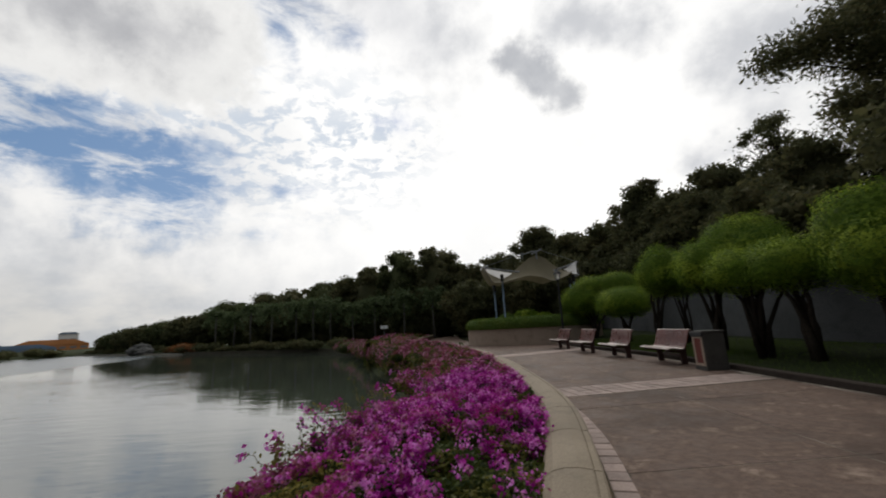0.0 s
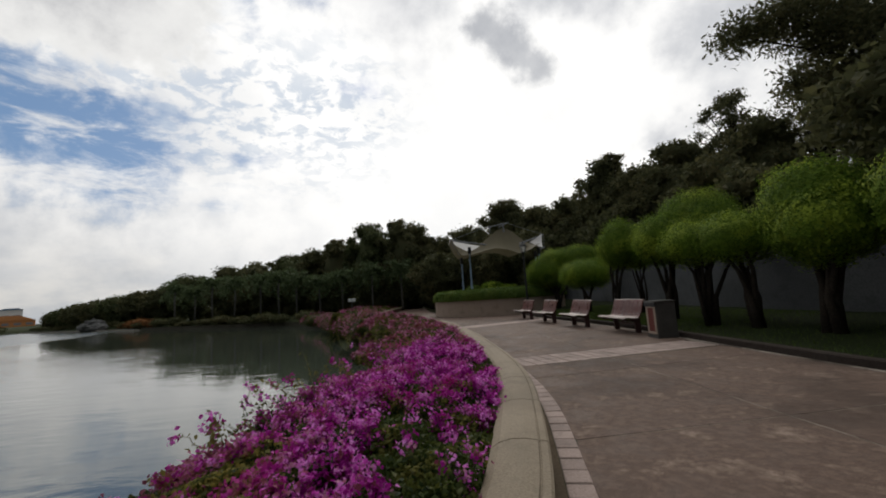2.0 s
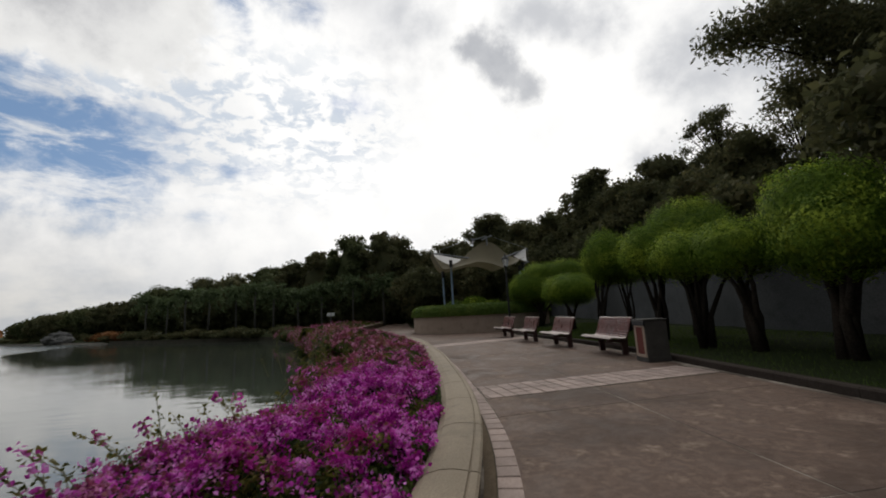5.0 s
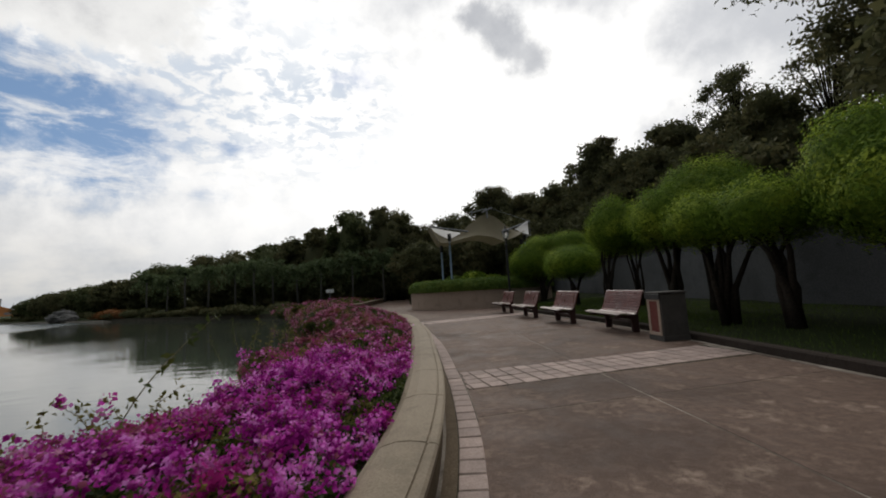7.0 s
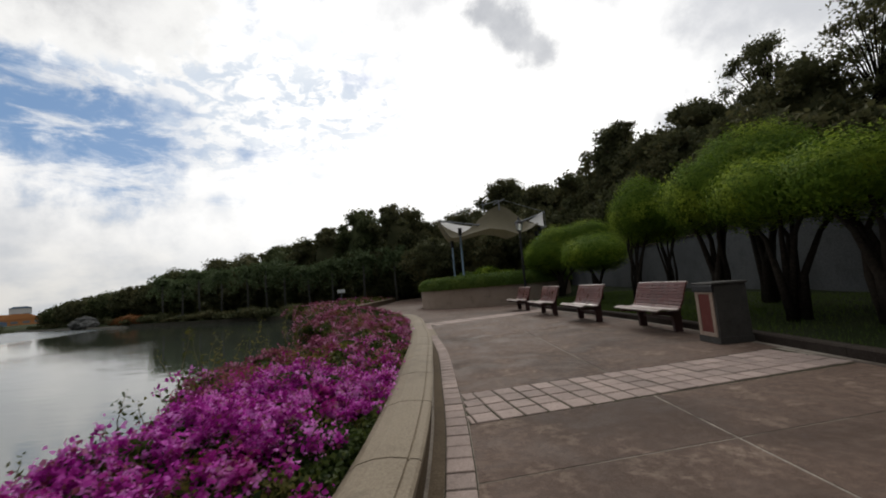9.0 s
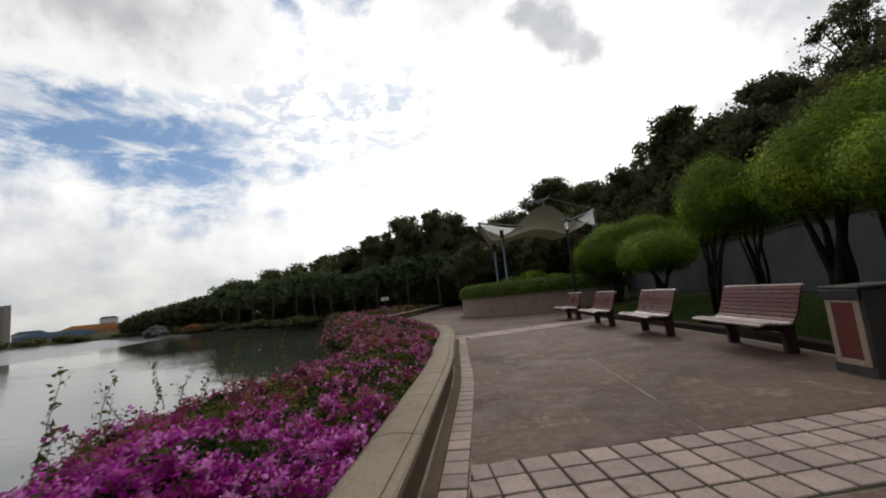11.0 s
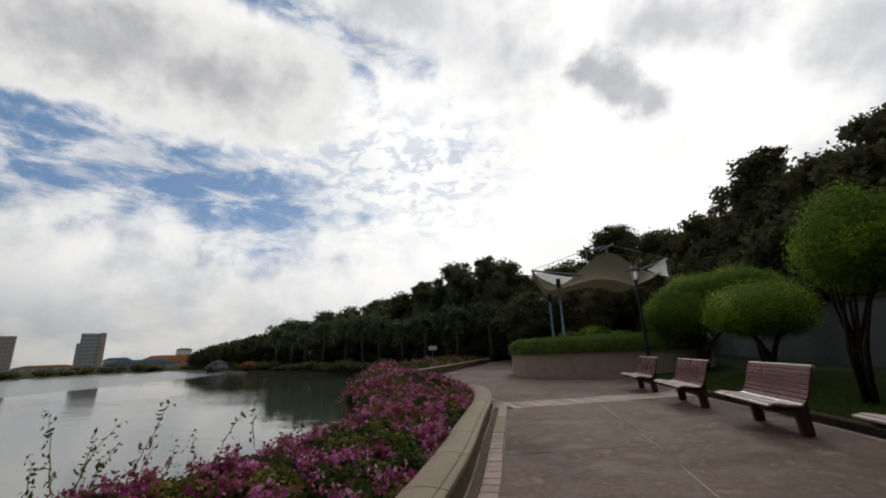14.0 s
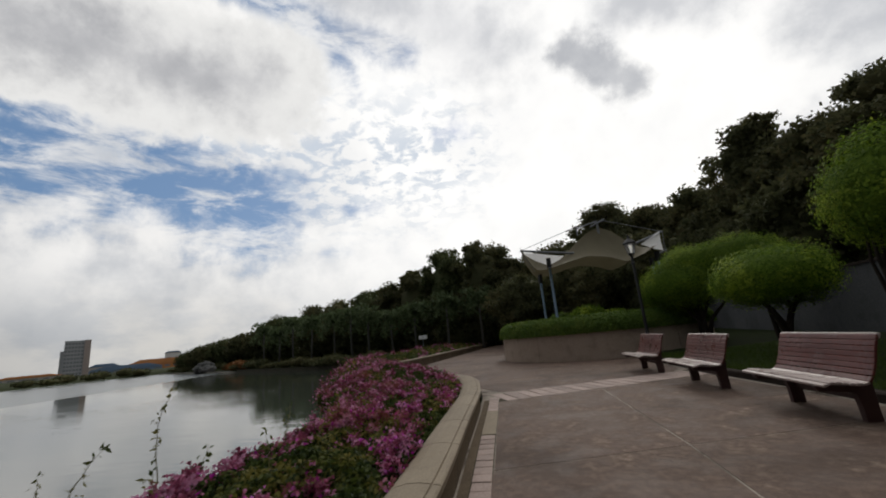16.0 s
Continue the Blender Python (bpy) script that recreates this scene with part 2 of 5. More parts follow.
M_SLAB = weathered("slab_concrete")
M_GROUT = mineral("grout", (0.24, 0.205, 0.17), (0.36, 0.315, 0.265), 40.0, (0.045, 0.034, 0.027), 0.9, 0.9, stain_amount=0.95)
M_PAVER = mineral("pink_paver", (0.29, 0.215, 0.185), (0.44, 0.34, 0.295), 80.0, (0.20, 0.16, 0.14), 1.6, 0.8, 0.004, 0.35, 0.35)
M_CAP = mineral("wall_cap", (0.205, 0.16, 0.108), (0.305, 0.248, 0.175), 70.0, (0.16, 0.125, 0.085), 0.9, 0.8, 0.003, 0.15, 0.5)
M_WALL = mineral("wall_render", (0.11, 0.08, 0.05), (0.17, 0.13, 0.09), 50.0, (0.07, 0.055, 0.04), 1.2, 0.9, 0.004, 0.1, 0.5)
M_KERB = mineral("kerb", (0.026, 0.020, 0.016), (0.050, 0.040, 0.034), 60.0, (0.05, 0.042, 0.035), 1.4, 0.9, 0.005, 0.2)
M_PLANTER = mineral("planter_render", (0.28, 0.215, 0.165), (0.40, 0.315, 0.245), 30.0, (0.38, 0.30, 0.24), 0.5, 0.9, 0.005, 0.1, 0.6)
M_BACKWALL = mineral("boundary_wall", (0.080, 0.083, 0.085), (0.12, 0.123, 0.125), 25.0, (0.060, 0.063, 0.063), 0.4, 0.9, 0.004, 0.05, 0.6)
M_SOIL = mineral("soil", (0.035, 0.03, 0.02), (0.07, 0.06, 0.04), 20.0, (0.04, 0.05, 0.02), 1.0, 1.0, 0.02)
M_GROUND = mineral("grassy_ground", (0.026, 0.034, 0.015), (0.05, 0.06, 0.026), 12.0, (0.045, 0.042, 0.025), 0.15, 1.0, 0.02)
# lawn base colour lowered to hold the shade under the clipped trees
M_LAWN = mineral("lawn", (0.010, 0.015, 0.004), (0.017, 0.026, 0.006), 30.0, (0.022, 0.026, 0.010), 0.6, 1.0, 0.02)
M_BINSTONE = mineral("bin_stone", (0.034, 0.031, 0.028), (0.075, 0.070, 0.062), 120.0, (0.085, 0.078, 0.07), 3.0, 0.8, 0.003)
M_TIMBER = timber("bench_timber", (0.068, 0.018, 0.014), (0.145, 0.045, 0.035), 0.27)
# seat and top rail timber, paled to paint in the sky's sheen
M_SEAT_SHEEN = timber("sky_sheen_bench_timber", (0.27, 0.205, 0.185), (0.44, 0.36, 0.33), 0.3)
M_BENCHLEG = painted("bench_leg_paint", (0.040, 0.014, 0.011), 0.5)
M_BINPANEL = painted("bin_panel_paint", (0.125, 0.024, 0.016), 0.75, 0.0, 0.35)
M_BLACK = painted("black_metal", (0.012, 0.012, 0.013), 0.45, 0.0, 0.3)
M_BLUE = painted("blue_grey_steel", (0.27, 0.37, 0.49), 0.5, 0.0, 0.3)
M_STEEL = painted("grey_steel", (0.20, 0.21, 0.22), 0.5, 0.0, 0.3)
M_BARK = mineral("bark", (0.015, 0.012, 0.009), (0.036, 0.028, 0.021), 25.0, (0.036, 0.034, 0.027), 2.0, 0.95, 0.012)
M_PALMBARK = mineral("palm_bark", (0.085, 0.082, 0.072), (0.16, 0.155, 0.14), 20.0, (0.12, 0.12, 0.10), 2.0, 0.95, 0.01)
M_SHORE = mineral("shore_stone", (0.05, 0.045, 0.035), (0.09, 0.08, 0.06), 6.0, (0.04, 0.045, 0.025), 0.8, 0.95, 0.03)
M_BEACH = mineral("pale_bank", (0.22, 0.20, 0.17), (0.34, 0.31, 0.27), 4.0, (0.16, 0.15, 0.12), 0.5, 0.95, 0.02)
M_STEM = painted("green_stem", (0.16, 0.14, 0.05), 0.6)
M_LEAF_BED = leafy("bed_leaf", (0.019, 0.034, 0.009), (0.080, 0.108, 0.022), (0.26, 0.215, 0.052), 0.35, 0.6, 1.3)


def papery(name, deep, mid, pale, turn):
    """Bracts: every head of bloom has its own tone, drifting from purple towards crimson."""
    m, gr, p = material(name, 0.85)
    at = place_of(gr)
    each = node(gr.t, "ShaderNodeNewGeometry").outputs["Random Per Island"]
    head = gr.ramp(gr.noise(at, 8.0, 2.0, 0.5), 0.38, 0.62)
    tone = gr.math("ADD", gr.math("MULTIPLY", head, 0.75), gr.math("MULTIPLY", each, 0.25))
    colour = gr.mix(gr.ramp(tone, 0.15, 0.7), deep, mid)
    colour = gr.mix(gr.ramp(tone, 0.6, 0.95, 0.0, 0.9), colour, pale)
    colour = gr.mix(gr.math("MULTIPLY", gr.ramp(gr.noise(at, 1.3, 3.0, 0.6), 0.50, 0.66), 0.75), colour, turn)
    gr.put(p.inputs["Base Color"], colour)
    p.inputs["Specular IOR Level"].default_value = 0.1
    thin = gr.t.nodes.new("ShaderNodeBsdfTranslucent")
    gr.put(thin.inputs[0], colour)
    blend = gr.t.nodes.new("ShaderNodeMixShader")
    blend.inputs[0].default_value = 0.5
    gr.t.links.new(p.outputs[0], blend.inputs[1])
    gr.t.links.new(thin.outputs[0], blend.inputs[2])
    gr.t.links.new(blend.outputs[0], gr.t.nodes["Material Output"].inputs[0])
    return m


M_BRACT = papery("magenta_bract", (0.30, 0.014, 0.22), (0.68, 0.095, 0.56), (0.88, 0.38, 0.84), (0.42, 0.028, 0.19))
M_BRACT_DULL = papery("faded_bract", (0.18, 0.044, 0.075), (0.40, 0.110, 0.20), (0.66, 0.34, 0.50), (0.24, 0.10, 0.055))
M_TOPIARY = leafy("clipped_leaf", (0.070, 0.128, 0.015), (0.195, 0.295, 0.034), (0.42, 0.51, 0.062), 0.44, 0.7, 0.9)
M_TREE = leafy("dark_tree_leaf", (0.060, 0.066, 0.032), (0.115, 0.120, 0.053), (0.14, 0.128, 0.057), 0.4, 0.75, 0.25)
M_TREE_OLIVE = leafy("olive_tree_leaf", (0.050, 0.064, 0.027), (0.11, 0.13, 0.052), (0.13, 0.14, 0.058), 0.3, 0.75, 0.3)
M_PALM = leafy("palm_leaf", (0.062, 0.088, 0.040), (0.125, 0.165, 0.074), None, 0.35, 0.7)
M_HEDGE = leafy("hedge_leaf", (0.08, 0.135, 0.026), (0.165, 0.25, 0.048), (0.20, 0.26, 0.05), 0.3, 0.5, 1.0)
M_GRASS = leafy("grass_blade", (0.042, 0.066, 0.010), (0.090, 0.135, 0.022), None, 0.3, 0.6)
M_ORANGE = painted("orange_roof", (0.55, 0.22, 0.07), 0.7)
M_BLUEROOF = painted("blue_roof", (0.16, 0.24, 0.36), 0.6)
M_PALE = painted("pale_render", (0.50, 0.47, 0.43), 0.8)
M_TOWER = painted("tower_cladding", (0.36, 0.37, 0.38), 0.6)
M_TOWER_WARM = painted("tower_side", (0.36, 0.30, 0.27), 0.7)
M_GLASS_DARK = painted("dark_window", (0.20, 0.21, 0.22), 0.25)
M_WHITE = painted("white_paint", (0.72, 0.72, 0.70), 0.6)


def fabric(name, colour, through):
    m, gr, p = material(name, 0.8)
    worn = gr.noise(place_of(gr), 1.2, 5.0, 0.6)
    tone = gr.mix(gr.math("MULTIPLY", gr.ramp(worn, 0.4, 0.7), 0.3), colour, tuple(c * 0.7 for c in colour))
    gr.put(p.inputs["Base Color"], tone)
    thin = gr.t.nodes.new("ShaderNodeBsdfTranslucent")
    gr.put(thin.inputs[0], tone)
    blend = gr.t.nodes.new("ShaderNodeMixShader")
    blend.inputs[0].default_value = through
    gr.t.links.new(p.outputs[0], blend.inputs[1])
    gr.t.links.new(thin.outputs[0], blend.inputs[2])
    gr.t.links.new(blend.outputs[0], gr.t.nodes["Material Output"].inputs[0])
    return m


M_SAIL = fabric("olive_canvas", (0.165, 0.142, 0.084), 0.22)
M_SAIL_WHITE = fabric("white_canvas", (0.80, 0.80, 0.80), 0.6)

# lamp glass and water
M_LAMPGLASS, _gr, _p = material("lantern_glass", 0.25)
_p.inputs["Base Color"].default_value = (0.75, 0.75, 0.72, 1)
_p.inputs["Transmission Weight"].default_value = 0.6

M_WATER, _gr, _p = material("lake_water", 0.06)
_p.inputs["Base Color"].default_value = (0.058, 0.068, 0.052, 1)
_p.inputs["IOR"].default_value = 1.5
_p.inputs["Specular IOR Level"].default_value = 0.9
_at = place_of(_gr)
_w1 = _gr.noise(_gr.vec("MULTIPLY", _at, (0.7, 2.0, 1.0)), 1.0, 4.0, 0.5, 0.5)
_w3 = _gr.noise(_gr.vec("MULTIPLY", _at, (1.6, 4.5, 1.0)), 1.0, 3.0, 0.5, 0.4)
_w2 = _gr.noise(_gr.vec("MULTIPLY", _at, (0.25, 0.7, 1.0)), 0.5, 3.0, 0.5)
_calm = _gr.ramp(_gr.noise(_at, 0.035, 3.0, 0.5), 0.42, 0.58, 0.25, 1.0)
_axes = node(_gr.t, "ShaderNodeSeparateXYZ")
_gr.put(_axes.inputs[0], _at)
# a breeze ruffles the far water
_reach = _gr.math("ADD", _axes.outputs[0], _gr.math("MULTIPLY", _axes.outputs[1], 0.3))
_breeze = _gr.ramp(_gr.math("ADD", _reach, _gr.math("MULTIPLY", _gr.noise(_at, 0.06, 3.0), 6.0)), -31.0, -27.0, 1.0, 0.0)
_gr.put(_p.inputs["Roughness"], _gr.ramp(_breeze, 0.0, 1.0, 0.035, 0.22))
bump(_gr, _p, _gr.math("MULTIPLY", _gr.math("ADD", _gr.math("ADD", _w1, _gr.math("MULTIPLY", _w3, 0.35)), _gr.math("MULTIPLY", _w2, 1.5)), _calm), 0.45, 0.05)

# ---------------------------------------------------------------- mesh helpers


def part(name, bm, mat, parent=None, label="", m=None, smooth=False):
    """Link a bmesh as one mesh object under a thing or a part."""
    data = bpy.data.meshes.new(name)
    bm.to_mesh(data)
    bm.free()
    data.materials.append(mat)
    if smooth:
        for poly in data.polygons:
            poly.use_smooth = True
    ob = new(name, data)
    if parent:
        ob.parent = parent
    if m is not None:
        ob.matrix_basis = m
    return tagged(ob, label)


def raw(name, verts, faces, mat, parent=None, label="", smooth=False):
    data = bpy.data.meshes.new(name)
    data.from_pydata([tuple(v) for v in verts], [], faces)
    data.update()
    data.materials.append(mat)
    if smooth:
        data.polygons.foreach_set("use_smooth", [True] * len(data.polygons))
    ob = new(name, data)
    if parent:
        ob.parent = parent
    return tagged(ob, label)


def quads(name, corners, mat, parent=None, label=""):
    """One mesh of many loose four-sided leaves; corners is n x 4 x 3."""
    n = len(corners)
    data = bpy.data.meshes.new(name)
    data.vertices.add(n * 4)
    data.vertices.foreach_set("co", np.ascontiguousarray(corners, dtype=np.float32).ravel())
    data.loops.add(n * 4)
    data.loops.foreach_set("vertex_index", np.arange(n * 4, dtype=np.int32))
    data.polygons.add(n)
    data.polygons.foreach_set("loop_start", np.arange(0, n * 4, 4, dtype=np.int32))
    data.update(calc_edges=True)
    data.validate()
    data.materials.append(mat)
    ob = new(name, data)
    if parent:
        ob.parent = parent
    return tagged(ob, label)


def foliage(name, corners, core, mat, parent, label=""):
    """Leaves and the dark mass within them as one crown."""
    tri = []
    cv = np.array([v.co for v in core.verts], dtype=np.float32).reshape(-1, 3)
    core.verts.index_update()
    for f in core.faces:
        tri.append([v.index for v in f.verts])
    core.free()
    tri = np.array(tri, dtype=np.int32).reshape(-1, 3)
    n, nc = len(corners), len(cv)
    data = bpy.data.meshes.new(name)
    data.vertices.add(nc + n * 4)
    data.vertices.foreach_set("co", np.concatenate([cv.ravel(), np.asarray(corners, dtype=np.float32).ravel()]))
    data.loops.add(tri.size + n * 4)
    data.loops.foreach_set("vertex_index", np.concatenate([tri.ravel(), nc + np.arange(n * 4)]).astype(np.int32))
    data.polygons.add(len(tri) + n)
    data.polygons.foreach_set("loop_start", np.concatenate([np.arange(0, tri.size, 3), tri.size + np.arange(0, n * 4, 4)]).astype(np.int32))
    data.update(calc_edges=True)
    data.validate()
    data.materials.append(mat)
    ob = new(name, data)
    ob.parent = parent
    return tagged(ob, label, kind="stuff")


def thing(name, label, category, at=None, group="", kind=""):
    ob = new(name)
    ob.empty_display_size = 0.2
    if at is not None:
        ob.matrix_basis = at
    return tagged(ob, label, category, group, kind)


def box(bm, x0, x1, y0, y1, z0, z1, bevel=0.0):
    made = bmesh.ops.create_cube(bm, size=1.0)["verts"]
    for v in made:
        v.co = Vector(((x0 + x1) / 2 + v.co.x * (x1 - x0), (y0 + y1) / 2 + v.co.y * (y1 - y0), (z0 + z1) / 2 + v.co.z * (z1 - z0)))
    if bevel:
        edges = list({e for v in made for e in v.link_edges})
        bmesh.ops.bevel(bm, geom=edges, offset=bevel, segments=1, affect="EDGES")


def boxed(x0, x1, y0, y1, z0, z1, bevel=0.0):
    bm = bmesh.new()
    box(bm, x0, x1, y0, y1, z0, z1, bevel)
    return bm


def tube(bm, points, radii, sides=8):
    """A tapered tube along a line of points, closed at both ends."""
    pts = [Vector(p) for p in points]
    rings = []
    for i, p in enumerate(pts):
        way = (pts[min(i + 1, len(pts) - 1)] - pts[max(i - 1, 0)]).normalized()
        side = way.cross(Vector((0.3, 1, 0.2))).normalized()
        if side.length < 0.1:
            side = way.cross(Vector((1, 0, 0))).normalized()
        up = way.cross(side).normalized()
        r = radii[i] if isinstance(radii, (list, tuple)) else radii
        rings.append([bm.verts.new(p + r * (math.cos(a) * side + math.sin(a) * up)) for a in (2 * math.pi * k / sides for k in range(sides))])
    for a, b in zip(rings, rings[1:]):
        for k in range(sides):
            bm.faces.new((a[k], a[(k + 1) % sides], b[(k + 1) % sides], b[k]))
    bm.faces.new(rings[0][::-1])
    bm.faces.new(rings[-1])


def tubed(points, radii, sides=8):
    bm = bmesh.new()
    tube(bm, points, radii, sides)
    return bm


def turned(profile, sides=16):
    """A turned shape from (radius, height) pairs."""
    bm = bmesh.new()
    rings = [[bm.verts.new((r * math.cos(2 * math.pi * k / sides), r * math.sin(2 * math.pi * k / sides), z)) for k in range(sides)] for r, z in profile]
    for a, b in zip(rings, rings[1:]):
        for k in range(sides):
            bm.faces.new((a[k], a[(k + 1) % sides], b[(k + 1) % sides], b[k]))
    bm.faces.new(rings[0][::-1])
    bm.faces.new(rings[-1])
    return bm


def prism(outline, y0, y1):
    """An outline in x and z, drawn out along y."""
    bm = bmesh.new()
    a = [bm.verts.new((x, y0, z)) for x, z in outline]
    b = [bm.verts.new((x, y1, z)) for x, z in outline]
    n = len(outline)
    for i in range(n):
        bm.faces.new((a[i], a[(i + 1) % n], b[(i + 1) % n], b[i]))
    bm.faces.new(a[::-1])
    bm.faces.new(b)
    bmesh.ops.recalc_face_normals(bm, faces=bm.faces)
    return bm


def slab(outline, z0, z1):
    """An outline in x and y, from z0 to z1."""
    bm = bmesh.new()
    a = [bm.verts.new((x, y, z0)) for x, y in outline]
    b = [bm.verts.new((x, y, z1)) for x, y in outline]
    n = len(outline)
    for i in range(n):
        bm.faces.new((a[i], a[(i + 1) % n], b[(i + 1) % n], b[i]))
    bm.faces.new(a[::-1])
    bm.faces.new(b)
    bmesh.ops.recalc_face_normals(bm, faces=bm.faces)
    return bm


def smooth_line(pairs, steps=400):
    """A smooth curve y -> x through pairs, as a lookup."""
    ys = np.array([p[0] for p in pairs], float)
    xs = np.array([p[1] for p in pairs], float)
    grid = np.linspace(ys[0], ys[-1], steps)
    line = np.interp(grid, ys, xs)
    width = max(3, steps // 28)
    pad = np.concatenate([2 * line[0] - line[width:0:-1], line, 2 * line[-1] - line[-2:-width - 2:-1]])
    kernel = np.hanning(2 * width + 1)
    line = np.convolve(pad, kernel / kernel.sum(), "valid")
    return lambda y: float(np.interp(y, grid, line))


def sweep(line, profile, lo, hi):
    """A profile of (across, up) carried along a list of (x, y) points, between two indices; across is to the right of the way."""
    bm = bmesh.new()
    rings = []
    for i in range(lo, hi + 1):
        a, b = line[max(i - 1, 0)], line[min(i + 1, len(line) - 1)]
        way = Vector((b[0] - a[0], b[1] - a[1])).normalized()
        right = Vector((way.y, -way.x))
        rings.append([bm.verts.new((line[i][0] + right.x * u, line[i][1] + right.y * u, z)) for u, z in profile])
    n = len(profile)
    for a, b in zip(rings, rings[1:]):
        for k in range(n):
            bm.faces.new((a[k], a[(k + 1) % n], b[(k + 1) % n], b[k]))
    bm.faces.new(rings[0])
    bm.faces.new(rings[-1][::-1])
    bmesh.ops.recalc_face_normals(bm, faces=bm.faces)
    return bm


def resample(points, step):
    """Points at even steps along a smoothed line."""
    pts = np.array(points, float)
    for _ in range(3):
        mid = (pts[1:] + pts[:-1]) / 2
        q = np.empty((2 * len(pts) - 2, 2))
        q[0::2] = pts[:-1] * 0.75 + pts[1:] * 0.25
        q[1::2] = pts[:-1] * 0.25 + pts[1:] * 0.75
        pts = np.vstack([pts[:1], q, pts[-1:]])
    d = np.concatenate([[0], np.cumsum(np.hypot(*np.diff(pts, axis=0).T))])
    at = np.arange(0, d[-1], step)
    return [(float(np.interp(s, d, pts[:, 0])), float(np.interp(s, d, pts[:, 1]))) for s in at]


def leaves(rng, centres, size, normals=None, flatness=0.5, aspect=0.55):
    """Corner array for leaves at the centres: kite-shaped quads, folded a little, turned at random but leaning to their normals."""
    n = len(centres)
    nor = rng.normal(size=(n, 3))
    nor /= np.linalg.norm(nor, axis=1, keepdims=True) + 1e-9
    if normals is not None:
        nor = normals * flatness + nor * (1 - flatness)
        nor /= np.linalg.norm(nor, axis=1, keepdims=True) + 1e-9
    ref = rng.normal(size=(n, 3))
    u = np.cross(nor, ref)
    u /= np.linalg.norm(u, axis=1, keepdims=True) + 1e-9
    v = np.cross(nor, u)
    s = size * rng.uniform(0.6, 1.4, (n, 1))
    fold = nor * s * rng.uniform(0.05, 0.25, (n, 1))
    return np.stack([centres - u * s * 0.5, centres + v * s * aspect * 0.5 + fold, centres + u * s * 0.5, centres - v * s * aspect * 0.5 + fold], axis=1)


def on_ellipsoid(rng, n, centre, radii, inner=0.8, lower=-1.0):
    d = rng.normal(size=(n * 2, 3))
    d /= np.linalg.norm(d, axis=1, keepdims=True)
    d = d[d[:, 2] > lower][:n]
    r = rng.uniform(inner, 1.04, (len(d), 1))
    nor = d / np.array(radii)
    nor /= np.linalg.norm(nor, axis=1, keepdims=True)
    return np.array(centre) + d * r * np.array(radii), nor


def lump(bm, centre, radii, seed, sub=2, rough=0.18):
    """A dark uneven mass inside a crown."""
    made = bmesh.ops.create_icosphere(bm, subdivisions=sub, radius=1.0)["verts"]
    for v in made:
        k = 1 + rough * noise.noise(v.co * 2.1 + Vector((seed * 3.7, seed, 0)))
        v.co = Vector((centre[0] + v.co.x * radii[0] * k, centre[1] + v.co.y * radii[1] * k, centre[2] + v.co.z * radii[2] * k))


# ---------------------------------------------------------------- plan
STRIP = smooth_line([(-8, -9.5), (-4, -4.2), (-2, -1.5), (-0.6, 0.0), (0.5, 0.78), (1.5, 1.22), (2.3, 1.44), (2.9, 1.57), (3.8, 1.76), (4.6, 1.90), (5.7, 2.00), (7.0, 2.03), (8.4, 2.01), (10.0, 1.99), (11.0, 1.96), (13.1, 1.79), (15, 1.66), (16.8, 1.52)])
KERB = smooth_line([(-8, 8.3), (-2, 7.2), (2, 6.7), (5, 6.35), (8, 6.45), (12, 6.62), (14.5, 6.5), (18, 6.15), (22, 5.95), (26, 6.2)])
WATER_Z = -0.95


def cross_y(y0, x):
    """The fanned cross joints of the paving."""
    return y0 + (0.2 + (y0 - 7.5) * 0.027) * (x - 2.0)


COAST = [(-24, -60), (-14, -10), (-7, -4.5), (-3.4, -1), (-1.7, 2), (-1.1, 6), (-0.9, 12), (-1.2, 14.5), (-2.8, 17.5), (-4.0, 20.0), (-5.2, 24.0), (-6.6, 30), (-9.0, 39), (-15, 49), (-25, 55), (-35, 60.5),
         (-50, 71), (-67, 83), (-88, 96), (-106, 108), (-118, 100), (-116, 66), (-126, 20), (-135, -60)]


